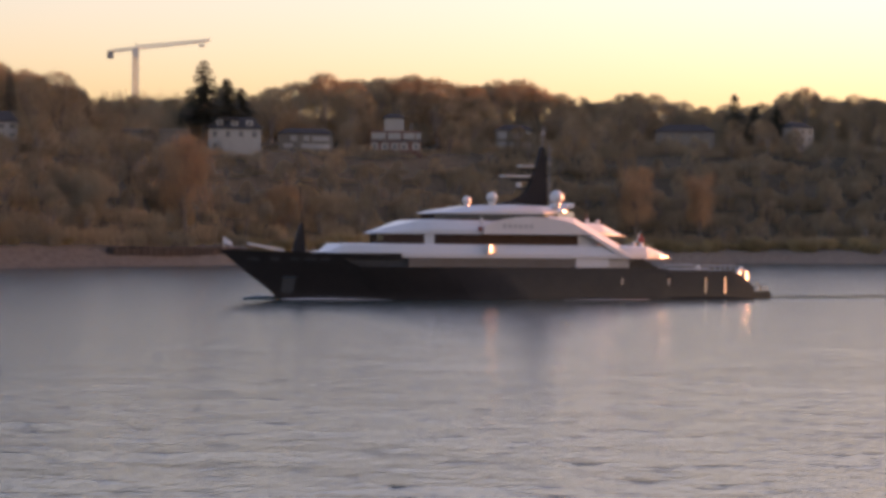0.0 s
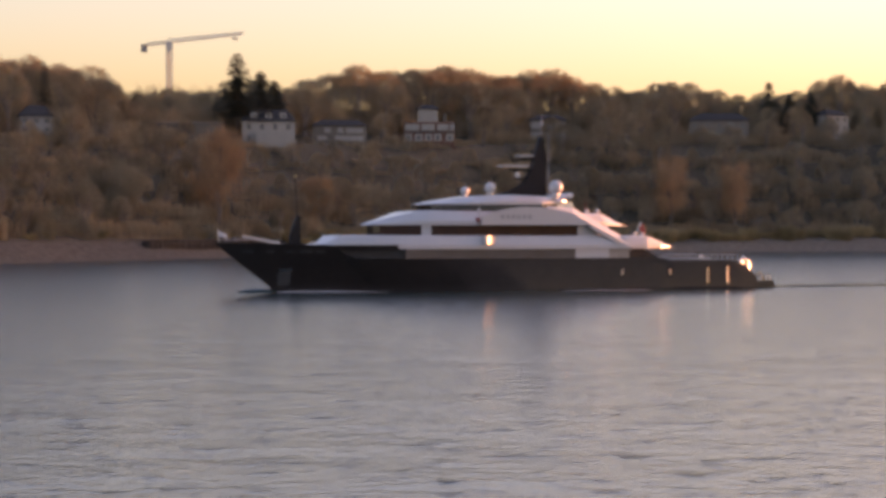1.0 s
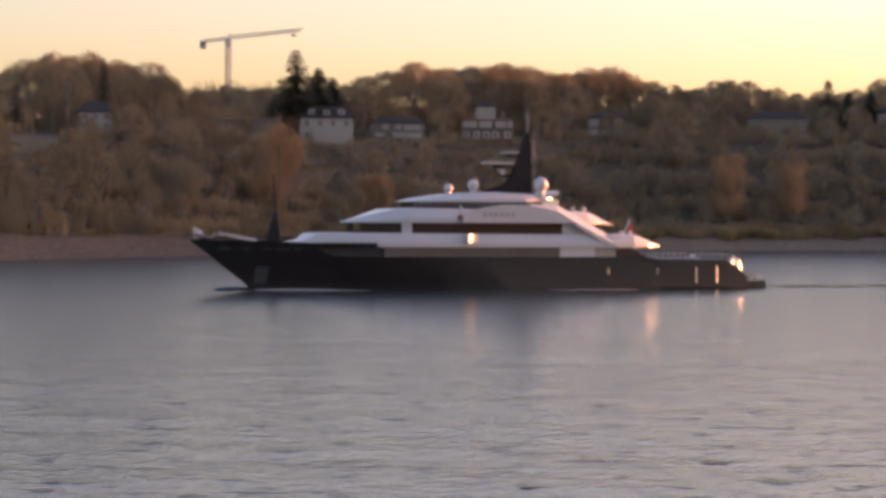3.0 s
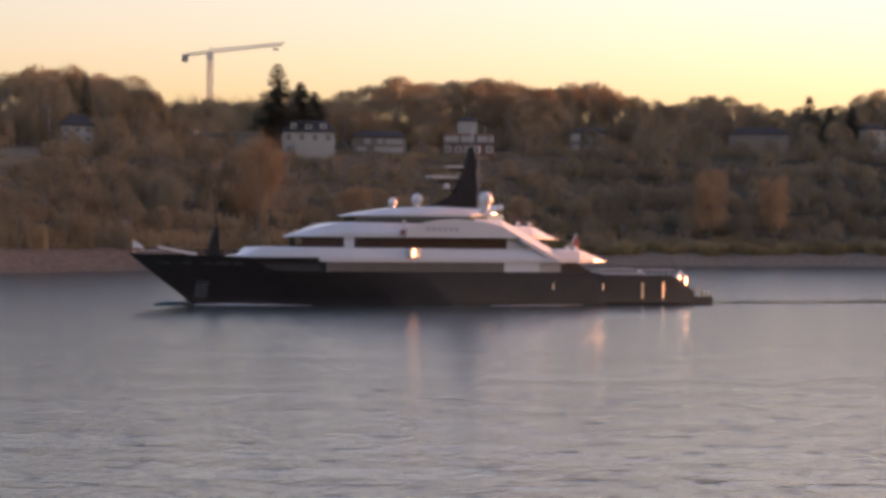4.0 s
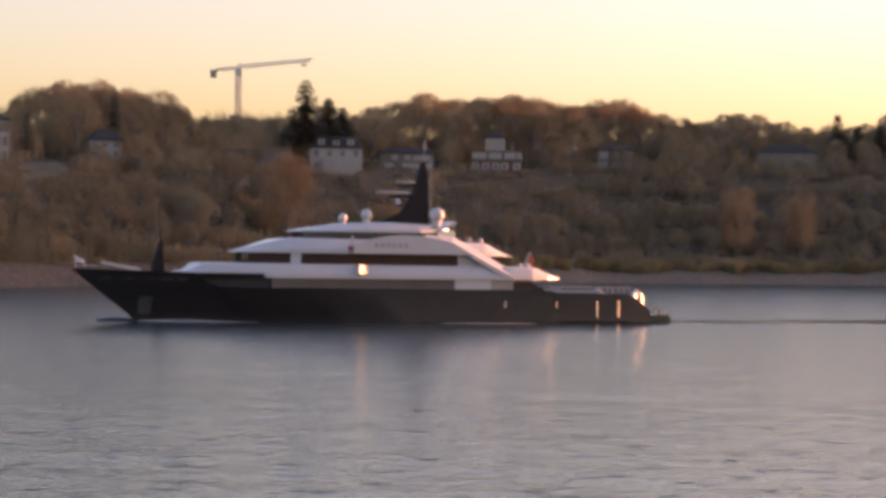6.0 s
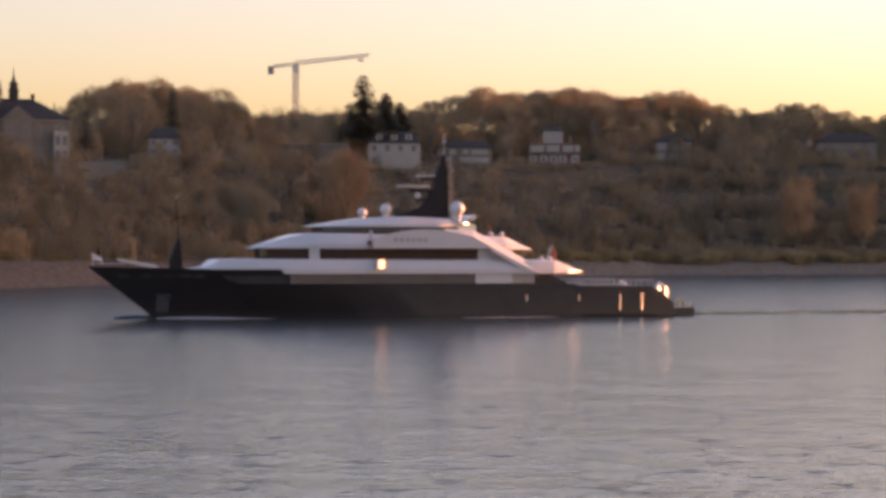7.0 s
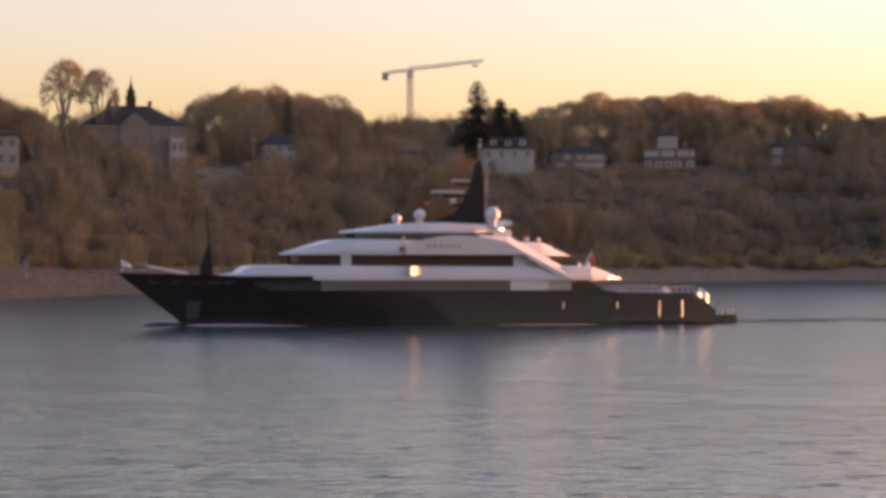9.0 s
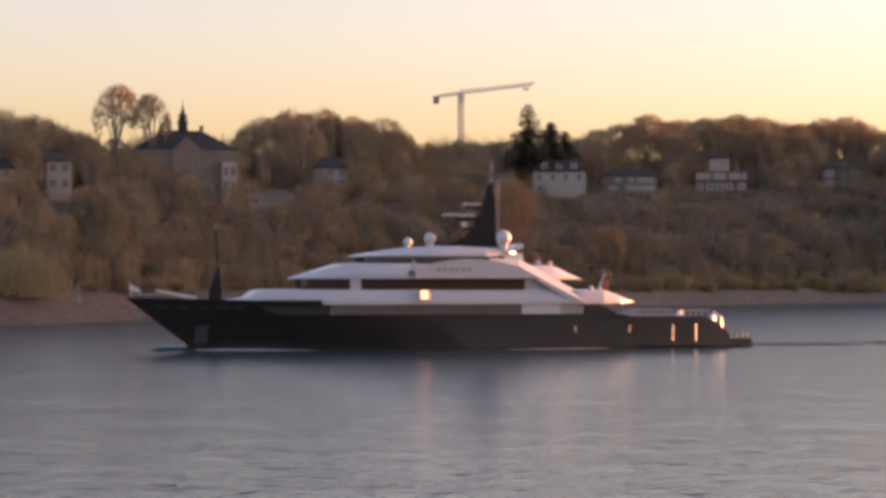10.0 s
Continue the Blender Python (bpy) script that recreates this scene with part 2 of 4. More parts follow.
def make_water():
    verts = [(-3500, -60, 0), (3500, -60, 0), (3500, 3500, 0), (-3500, 3500, 0)]
    ob = new("water", mesh_of("water", verts, [(0, 1, 2, 3)], WATER))
    tagged(ob, "wide grey-blue river with wind ripples", "water", kind="structure")
    global RIVER
    RIVER = ob
    quay = new("embankment", box("embankment", (-400, -400, -3), (400, 1.3, 6.8), CONCRETE, 0.1))
    tagged(quay, "concrete river embankment at the viewing place", "embankment", kind="structure")


make_ground()
make_water()


# ---------------------------------------------------------------- the yacht (local x forward from the bow, y to port, z up from the waterline)
DECK_HALF = [(0, 0.06), (2, 1.2), (5, 2.65), (10, 4.45), (15, 5.7), (20, 6.5), (26, 7.0), (32, 7.1), (60, 7.1), (70, 6.75), (77.6, 6.2)]
WATER_HALF = [(0, 0.04), (4, 1.2), (10, 2.9), (18, 4.9), (26, 6.2), (34, 6.75), (55, 6.8), (65, 6.5), (77.6, 6.0)]
SHEER = [(0, 6.62), (10, 6.42), (14.3, 6.28), (14.9, 4.45), (40, 4.42), (62.0, 4.38), (62.8, 4.12), (73.2, 4.08), (74.2, 3.9), (75.1, 3.5), (76.2, 2.75), (77.6, 1.75)]
LENGTH = 77.6


def stem(z):
    return curve_at([(-2.0, 8.6), (0.0, 7.85), (0.8, 7.2), (3.3, 3.9), (6.62, -0.35)], z)


def hull_half(x, z, top):
    f = min(max(z / max(top, 0.1), -0.3), 1.0)
    g = f ** 1.5 if f > 0 else f * 0.6
    aft = x - stem(z)
    return curve_at(WATER_HALF, aft) * (1 - g) + curve_at(DECK_HALF, aft) * g if g > 0 else curve_at(WATER_HALF, aft) * (1 + g)


def hull_mesh():
    us = np.concatenate([np.linspace(0, 0.16, 22), np.linspace(0.166, 0.19, 8), np.linspace(0.2, 0.79, 40), np.linspace(0.795, 0.82, 6), np.linspace(0.83, 1.0, 30)])
    vs = np.linspace(0, 1, 14)
    verts, faces = [], []
    for u in us:
        top = curve_at(SHEER, u * LENGTH)
        for side in (1, -1):
            for v in vs:
                z = -2.0 + (top + 2.0) * v
                x = stem(z) + (LENGTH - stem(z)) * u
                verts.append((-x, side * hull_half(x, z, max(top, 4.0)), z))
    k = len(vs)
    for i in range(len(us) - 1):
        for j in range(k - 1):
            a = i * 2 * k + j
            faces.append((a, a + 1, a + 1 + 2 * k, a + 2 * k))
            a += k
            faces.append((a, a + 2 * k, a + 1 + 2 * k, a + 1))
        a, b = i * 2 * k + k - 1, i * 2 * k + 2 * k - 1
        faces.append((a, b, b + 2 * k, a + 2 * k))
    e = (len(us) - 1) * 2 * k
    for j in range(k - 1):
        faces.append((e + j, e + j + 1, e + k + j + 1, e + k + j))
    return mesh_of("hull", verts, faces, BLACK)


def dome(name, x, y, z, r, tall, mat):
    bm = bmesh.new()
    bmesh.ops.create_uvsphere(bm, u_segments=20, v_segments=14, radius=r)
    for v in bm.verts:
        if v.co.z < 0:
            v.co.x *= 1 - 0.1 * (v.co.z / r) ** 2
            v.co.y *= 1 - 0.1 * (v.co.z / r) ** 2
        v.co += Vector((-x, y, z))
    me = from_bm(name, bm, mat, True)
    return me, bars("pedestal", [((-x, y, z - r - tall), (-x, y, z - r * 0.7))], r * 0.6, mat, 12)


def strip(name, line, half, z0, z1, mat, x0, x1, thick=0.06, step=1.0, proud=0.03):
    """A band lying on a curved side between two heights, port and starboard alike, closed to the inside."""
    n = max(int((x1 - x0) / step), 1)
    verts, faces = [], []
    for i in range(n + 1):
        x = x0 + (x1 - x0) * i / n
        for z in (z0, z1):
            y = half(x, z) + proud
            verts += [(-x, line * y, z), (-x, line * (y - thick), z)]
    for i in range(n):
        a, b = i * 4, i * 4 + 4
        faces += [(a, b, b + 2, a + 2), (a + 1, a + 3, b + 3, b + 1), (a, a + 1, b + 1, b), (a + 2, b + 2, b + 3, a + 3)]
    faces += [(0, 2, 3, 1), (n * 4, n * 4 + 1, n * 4 + 3, n * 4 + 2)]
    bm = bmesh.new()
    me = mesh_of(name, verts, faces, mat)
    bm.from_mesh(me)
    bmesh.ops.recalc_face_normals(bm, faces=bm.faces)
    bm.to_mesh(me)
    bm.free()
    return me


def on_hull(x, z):
    return hull_half(x, z, max(curve_at(SHEER, (x - stem(z)) / (LENGTH - stem(z)) * LENGTH), 4.0))


def on_bow(x, z):
    return hull_half(x, z, 6.3)


UPPER_HALF = [(12, 1.0), (14, 2.6), (16, 4.0), (20, 5.8), (24, 6.7), (28, 7.05), (57, 7.05), (60, 6.8), (62.5, 6.0), (65, 4.4)]
BRIDGE_HALF = [(20.1, 0.6), (21.5, 2.0), (24, 3.8), (28, 5.7), (32, 6.5), (50, 6.6), (54, 5.6), (58.3, 3.8)]
SUN_HALF = [(27.9, 1.6), (30, 3.3), (34, 4.7), (38, 5.0), (45, 4.9), (49, 3.6)]


def narrower(table, by):
    return [(x, max(y - by, 0.4)) for x, y in table]


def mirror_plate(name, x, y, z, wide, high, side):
    """A slightly bulging polished plate, turned half aft and half outboard, leaning back a little: the tilt that throws
    the low sun at the camera.
    """
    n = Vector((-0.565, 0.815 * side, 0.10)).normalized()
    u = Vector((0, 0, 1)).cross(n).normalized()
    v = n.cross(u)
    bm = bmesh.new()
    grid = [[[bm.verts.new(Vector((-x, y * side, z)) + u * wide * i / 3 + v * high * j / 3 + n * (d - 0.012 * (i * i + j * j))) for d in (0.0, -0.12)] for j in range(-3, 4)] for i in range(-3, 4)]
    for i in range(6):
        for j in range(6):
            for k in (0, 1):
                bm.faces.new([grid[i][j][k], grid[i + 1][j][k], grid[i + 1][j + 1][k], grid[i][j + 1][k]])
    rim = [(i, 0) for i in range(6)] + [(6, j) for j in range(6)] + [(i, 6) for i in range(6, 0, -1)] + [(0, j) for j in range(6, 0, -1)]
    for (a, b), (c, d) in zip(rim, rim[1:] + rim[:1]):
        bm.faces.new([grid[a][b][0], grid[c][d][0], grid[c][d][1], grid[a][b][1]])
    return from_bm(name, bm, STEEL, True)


def make_yacht():
    yacht = thing("motor_yacht", "long black-hulled motor yacht with white tiered superstructure under way", "yacht")
    hull = part("hull", hull_mesh(), yacht, "glossy black raked hull")
    # bulwark flush with the bow sides, over a recessed side opening
    for s in (1, -1):
        part("bulwark", strip("bulwark", s, on_bow, 5.62, 6.26, BLACK, 14.2, 23.0, 0.3), yacht, "black bulwark")
        part("side_opening", strip("side_opening", s, on_bow, 4.42, 5.66, GREY_GLASS, 14.4, 24.5, 0.3, proud=-0.45), yacht, "recessed grey side deck opening")
        part("rub_rail", strip("rub_rail", s, on_hull, 4.3, 4.46, BLACK, 15.5, 61.5, 0.2, proud=0.08), hull)
        # mooring openings in the bulwark
        for x, w in ((3.2, 1.4), (6.0, 1.1), (8.6, 0.9), (10.2, 1.6), (12.3, 1.2)):
            part("mooring_port", strip("mooring_port", s, on_bow, 5.28, 5.58, GREY_GLASS, x, x + w, 0.08, 0.5, 0.02), hull, "grey mooring opening")
        # anchor pocket with bright lip
        pocket = part("anchor_pocket", strip("anchor_pocket", s, on_bow, 0.9, 2.9, GREY_GLASS, 8.15, 9.7, 0.08, 0.4, 0.03), hull, "grey anchor pocket")
        part("lip", strip("lip", s, on_bow, 2.9, 3.08, STEEL, 8.1, 9.75, 0.1, 0.4, 0.1), pocket, "bright steel lip")
        # boarding doors and recesses in the side
        for x, z0, z1, w in ((56.0, 2.1, 2.95, 0.3), (63.4, 2.1, 2.9, 0.25), (69.4, 0.9, 3.0, 0.3), (72.6, 0.9, 3.1, 0.4)):
            y = s * (on_hull(x, 2.5) + 0.1)
            part("fender_bar", bars("fender_bar", [((-x, y - s * 0.05, z0), (-x, y, z1))], w * 0.32, STEEL, 14), hull, "polished steel fender bar")
        for x in (36.4, 53.0, 60.5):
            part("shell_door", strip("shell_door", s, on_hull, 0.7, 3.6, BLACK, x, x + 2.2, 0.06, 0.5, 0.02), hull)
        # main deck glass band, white cabin panel, slanted aft glass
        part("main_deck_window", strip("main_deck_window", s, lambda x, z: 6.75, 4.4, 5.75, GREY_GLASS, 24.0, 48.9, 0.2, 5, 0), yacht, "long grey-tinted main deck window band")
        part("cabin_panel", strip("cabin_panel", s, lambda x, z: 6.82, 4.4, 5.75, WHITE, 48.9, 54.0, 0.2, 5, 0), yacht, "white cabin side panel")
        part("cabin_panel", strip("cabin_panel", s, lambda x, z: 6.7, 4.4, 5.75, PLASTER, 54.0, 57.2, 0.2, 5, 0), yacht, "cream cabin side panel")
        part("aft_screen", plate("aft_screen", [(57.2, 4.4), (57.2, 5.75), (59.3, 5.75), (61.9, 4.4)], s * 6.5, s * 6.7, GLASS), yacht, "slanted dark glass screen")
        # upper deck windows with white pillar between
        for a, b in ((22.2, 27.05), (28.25, 33.6), (33.72, 38.9), (39.02, 44.2), (44.32, 49.5)):
            half = lambda x, z: curve_at(narrower(BRIDGE_HALF, 0.45), x)
            part("window", strip("window", s, half, 7.5, 8.95, GLASS, a, b, 0.15, 1.5, 0), yacht, "dark tinted window")
        part("pillar", strip("pillar", s, lambda x, z: curve_at(narrower(BRIDGE_HALF, 0.35), x), 7.45, 8.95, WHITE, 27.05, 28.25, 0.3, 0.6, 0), yacht, "white window pillar")
        part("side_panel", strip("side_panel", s, lambda x, z: 6.2 - max(0, x - 50) * 0.12, 7.45, 8.95, WHITE, 49.5, 54.5, 0.3, 1, 0), yacht, "white cabin side panel")
        # sweeping wing from the sun deck down to the main deck
        wing = plate("wing", [(34.8, 8.98), (34.9, 10.1), (36.0, 10.55), (37.6, 10.94), (39.5, 11.25), (41.5, 11.42), (43.5, 11.36), (46.2, 11.02), (48.4, 10.5), (53.0, 8.05), (57.6, 5.76), (56.2, 5.75), (53.4, 7.3), (51.0, 8.6), (50.9, 8.98)], s * 6.7, s * 7.15, WHITE)
        part("wing", wing, yacht, "sweeping white side wing")
        verts = []
        for x, z in ((44.5, 11.25), (48.4, 10.52), (53.0, 8.07), (57.6, 5.8)):
            k = 0.25 if x < 45 else 0.85
            verts += [(-x, s * 7.17, z), (-x - 0.49, s * 6.0, z + 0.98 * k), (-x - 0.6, s * 5.8, z + 0.6 * k), (-x + 0.1, s * 6.7, z - 0.35)]
        faces = []
        for i in range(3):
            for j in range(4):
                a, b = i * 4 + j, i * 4 + (j + 1) % 4
                faces.append((a, b, b + 4, a + 4))
        faces += [(3, 2, 1, 0), (12, 13, 14, 15)]
        bm = bmesh.new()
        me = mesh_of("wing_edge", verts, faces, WHITE)
        bm.from_mesh(me)
        bmesh.ops.recalc_face_normals(bm, faces=bm.faces)
        bm.to_mesh(me)
        bm.free()
        part("wing_edge", me, yacht, "broad white chamfer of the wing")
        # name lettering as plain bars
        for i in range(6):
            part("letter_bar", strip("letter_bar", s, lambda x, z: 7.16, 9.75, 10.35, GREYPAINT, 37.6 + i * 0.8, 38.15 + i * 0.8, 0.04, 1, 0.02), yacht, "grey plain lettering bar")
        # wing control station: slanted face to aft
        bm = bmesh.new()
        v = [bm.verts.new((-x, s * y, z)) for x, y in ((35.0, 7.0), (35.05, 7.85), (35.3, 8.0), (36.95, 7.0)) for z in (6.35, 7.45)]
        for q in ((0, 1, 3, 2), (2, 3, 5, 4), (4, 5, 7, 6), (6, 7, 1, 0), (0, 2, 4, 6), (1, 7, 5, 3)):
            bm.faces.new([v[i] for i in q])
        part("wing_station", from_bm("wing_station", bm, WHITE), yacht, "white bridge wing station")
        part("side_light", box("side_light", (-34.75, s * 6.72 - 0.15, 9.35), (-34.2, s * 6.72 + 0.18, 9.95), RED, 0.05), yacht, "dark red side light box")
        part("side_light_post", box("side_light_post", (-35.0, s * 6.2 - 0.12, 10.2), (-34.7, s * 6.2 + 0.12, 11.2), WHITE, 0.03), yacht)
    foredeck = part("foredeck", shell("foredeck", list(np.linspace(5.0, 24, 20)), [(0, 5.2), (24, 5.2)], [(0, 5.5), (24, 5.5)], narrower(DECK_HALF, 1.4), narrower(DECK_HALF, 1.45), TEAK, 0.05), yacht, "teak foredeck")
    xs = sorted(set([12.0, 12.2, 14.5, 15.0, 15.9] + list(np.linspace(16, 65, 60)) + [22.9, 23.5]))
    upper = part("upper_deck", shell("upper_deck", xs, [(12, 6.0), (22.8, 6.0), (23.5, 5.72), (60, 5.72), (65, 5.92)], [(12, 6.3), (14.5, 6.6), (15.9, 7.5), (17, 7.58), (60.4, 7.5), (65, 6.02)], UPPER_HALF, narrower(UPPER_HALF, 0.35), WHITE), yacht, "white upper deck tier")
    part("house", shell("house", list(np.linspace(21.5, 54, 30)), [(21, 7.5), (54, 7.5)], [(21, 8.95), (54, 8.95)], narrower(BRIDGE_HALF, 0.7), narrower(BRIDGE_HALF, 0.75), GLASS, 0.1), yacht, "dark glazed deckhouse")
    xs = sorted(set([20.1, 20.4, 20.9] + list(np.linspace(21, 58.3, 50))))
    part("bridge_deck", shell("bridge_deck", xs, [(20, 8.93), (54, 8.9), (58.3, 8.82)], [(20.1, 9.0), (26.4, 10.75), (28.5, 10.92), (54.0, 10.6), (58.3, 8.9)], BRIDGE_HALF, narrower(BRIDGE_HALF, 0.9), WHITE), yacht, "white bridge deck tier")
    part("sun_deck_house", shell("sun_deck_house", list(np.linspace(29.5, 48, 20)), [(29, 10.8), (48, 10.7)], [(29, 11.85), (48, 11.85)], narrower(SUN_HALF, 0.4), narrower(SUN_HALF, 0.45), GLASS, 0.1), yacht, "dark glazed sun deck house")
    xs = sorted(set([27.9, 28.2] + list(np.linspace(28.6, 49, 30))))
    part("sun_deck_roof", shell("sun_deck_roof", xs, [(27.9, 11.72), (45, 11.75), (49, 12.1)], [(27.9, 11.8), (31, 12.3), (35, 12.85), (41, 13.1), (46.5, 12.95), (49, 12.5)], SUN_HALF, narrower(SUN_HALF, 1.4), WHITE), yacht, "white domed sun deck roof")
    part("sun_deck_bar", box("sun_deck_bar", (-50.2, 2.2, 10.6), (-46.8, 3.6, 12.2), STEEL, 0.2), yacht, "polished steel sun deck bar")
    for x, y, z, r, tall in ((36.44, -2.5, 13.65, 0.62, 0.3), (38.05, 2.5, 14.02, 0.76, 0.3), (47.7, 3.0, 14.15, 1.02, 0.5), (43.3, 0.0, 15.9, 0.42, 0.05)):
        a, b = dome("radome", x, y, z, r, tall, WHITE)
        d = part("radome", a, yacht, "white satellite radome")
        part("pedestal", b, d)
    mast = part("mast", plate("mast", [(40.0, 13.0), (40.3, 13.3), (42.2, 13.65), (43.7, 14.3), (44.5, 15.1), (45.0, 16.0), (45.5, 17.5), (45.9, 19.0), (46.5, 21.2), (47.0, 21.3), (47.3, 19), (47.5, 13.0)], -0.55, 0.55, MATT_BLACK, 0.12), yacht, "black swept mast fin")
    for x, z, w, l in ((43.4, 16.6, 0.2, 1.3), (44.6, 18.1, 0.18, 0.9), (43.9, 15.4, 0.15, 0.9)):
        part("bracket", box("bracket", (-x - 2.2, -0.3, z - 0.15), (-x + l, 0.3, z + 0.1), MATT_BLACK, 0.05), mast)
    part("radar_scanner", box("radar_scanner", (-44.6, -1.2, 17.0), (-40.6, 1.2, 17.25), WHITE, 0.08), mast, "white radar scanner bar")
    part("radar_scanner", box("radar_scanner", (-45.4, -0.9, 18.45), (-43.2, 0.9, 18.65), WHITE, 0.06), mast, "white radar scanner bar")
    part("antenna", bars("antenna", [((-47.6, 0.9, 12.9), (-47.6, 0.9, 21.5))], 0.07, GREYPAINT), mast, "slim grey whip antenna")
    part("topmast", bars("topmast", [((-46.9, 0, 21.1), (-47.0, 0, 24.2))], 0.06, GREYPAINT), mast)
    part("topmast_lamp", box("topmast_lamp", (-47.2, -0.15, 22.9), (-46.8, 0.15, 23.4), GREYPAINT, 0.05), mast)
    part("exhaust_wing", plate("exhaust_wing", [(48.8, 12.5), (49.6, 13.2), (50.3, 13.4), (50.1, 12.7)], -3.5, 3.5, WHITE, 0.05), yacht, "white roof spoiler")
    # foremast
    fore = part("foremast", plate("foremast", [(10.0, 5.6), (10.15, 7.6), (10.7, 9.2), (11.1, 10.3), (11.35, 10.3), (11.45, 9.0), (11.6, 7.5), (11.65, 5.6)], -0.45, 0.45, MATT_BLACK, 0.1), yacht, "black foremast fin")
    part("pole", bars("pole", [((-11.2, 0, 10.2), (-10.9, 0, 15.3))], 0.09, MATT_BLACK), fore)
    part("masthead_lamp", box("masthead_lamp", (-11.05, -0.18, 15.2), (-10.7, 0.18, 15.6), TANTWIG, 0.06), fore, "pale masthead lamp")
    # stowed boat crane on the foredeck
    davit = part("deck_crane", plate("deck_crane", [(3.2, 7.3), (3.25, 7.62), (8.3, 6.75), (8.3, 6.3)], 0.7, 1.2, WHITE, 0.06), yacht, "white stowed deck crane")
    part("crane_post", box("crane_post", (-8.4, 0.6, 5.5), (-7.7, 1.3, 6.7), WHITE, 0.08), davit)
    staff = part("jackstaff", bars("jackstaff", [((-0.35, 0, 6.4), (-0.15, 0, 8.45))], 0.05, STEEL), yacht, "slim bow flagstaff")
    part("bow_flag", mesh_of("bow_flag", [(-0.22, 0, 8.3), (-0.9, 0.1, 7.95), (-1.5, -0.05, 7.6), (-1.5, -0.05, 7.1), (-0.9, 0.1, 7.35), (-0.28, 0, 7.4),
         (-0.22, 0.03, 8.3), (-0.9, 0.13, 7.95), (-1.5, -0.02, 7.6), (-1.5, -0.02, 7.1), (-0.9, 0.13, 7.35), (-0.28, 0.03, 7.4)],
         [(0, 1, 4, 5), (1, 2, 3, 4), (6, 11, 10, 7), (7, 10, 9, 8), (0, 5, 11, 6), (2, 8, 9, 3), (0, 6, 7, 1), (1, 7, 8, 2), (5, 4, 10, 11), (4, 3, 9, 10)], BLUECLOTH), staff, "small pale bow flag")
    # aft: ensign, deck gear, rails, platform
    ens = part("ensign_staff", bars("ensign_staff", [((-61.5, 0, 7.3), (-62.6, 0, 9.6))], 0.06, STEEL), yacht, "slanting flagstaff")
    part("ensign", plate("ensign", [(62.4, 9.3), (62.9, 8.9), (63.2, 8.2), (63.0, 7.4), (62.6, 7.8), (62.1, 8.4)], -0.03, 0.03, RED), ens, "red ensign hanging")
    for x, y, z in ((53.6, 4.0, 10.75), (52.2, 3.5, 10.8), (60.2, 4.6, 7.55), (58.9, 4.8, 7.6)):
        part("vent_cowl", dome("vent_cowl", x, y, z + 0.1, 0.32, 0.2, WHITE)[0], yacht, "white deck vent")
    part("aft_pole", bars("aft_pole", [((-52.4, 3.0, 10.6), (-52.2, 3.0, 12.2))], 0.06, RED), yacht)
    part("aft_deck", shell("aft_deck", list(np.linspace(55, 75, 12)), [(55, 3.4), (75, 3.0)], [(55, 3.75), (73, 3.7), (75, 3.2)], narrower(DECK_HALF, 0.4), narrower(DECK_HALF, 0.45), TEAK, 0.05), yacht, "teak aft deck")
    for s in (1, -1):
        posts = np.linspace(62.5, 74.5, 15)
        rail = part("aft_rail", strip("aft_rail", s, lambda x, z: curve_at(DECK_HALF, x) - 0.1, 4.78, 4.9, GREYPAINT, 62.5, 74.5, 0.1, 1, 0), yacht, "steel aft deck railing")
        for a in posts:
            part("post", bars("post", [((-a, s * (curve_at(DECK_HALF, a) - 0.15), 3.6), (-a, s * (curve_at(DECK_HALF, a) - 0.15), 4.85))], 0.06, GREYPAINT), rail)
        part("rail_panel", strip("rail_panel", s, lambda x, z: curve_at(DECK_HALF, x) - 0.2, 4.0, 4.45, GREYPAINT, 62.6, 70, 0.04, 2, 0), rail)
        bow_rail = part("bow_rail", bars("bow_rail", [((-a, s * curve_at(DECK_HALF, a) * 0.95, 7.0), (-a - 1.2, s * curve_at(DECK_HALF, a + 1.2) * 0.95, 6.95)) for a in (0.3, 1.5, 2.7)], 0.03, STEEL), yacht)
        part("stern_lamp_guard", bars("stern_lamp_guard", [((-74.8, s * 6.1, 3.4), (-75.4, s * 6.15, 4.6)), ((-75.4, s * 6.15, 4.6), (-76.4, s * 6.1, 3.9)), ((-76.4, s * 6.1, 3.9), (-76.5, s * 6.05, 2.6))], 0.12, STEEL), yacht, "bright steel stern guard")
        # reflector plates added at stern and roof for the golden sun glints
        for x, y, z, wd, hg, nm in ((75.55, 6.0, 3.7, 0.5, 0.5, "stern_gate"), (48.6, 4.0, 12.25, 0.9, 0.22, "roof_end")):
            part(nm, mirror_plate(nm, x, y, z, wd, hg, s), yacht, "polished steel plate angled to throw a sun glint")
    plat = part("swim_platform", box("swim_platform", (-81.2, -5.2, 0.15), (-77.0, 5.2, 1.15), BLACK, 0.15), yacht, "dark low swim platform")
    for x, y in ((78.2, 4.7), (79.2, 4.8), (80.1, 4.7), (80.8, 4.5)):
        part("bollard", bars("bollard", [((-x, y, 1.1), (-x, y, 1.9))], 0.14, STEEL), plat)
    part("crane_arm", bars("crane_arm", [((-79.8, 4.6, 1.2), (-79.2, 4.5, 2.4)), ((-79.2, 4.5, 2.4), (-78.4, 4.6, 1.9))], 0.1, TANTWIG), plat)
    return yacht


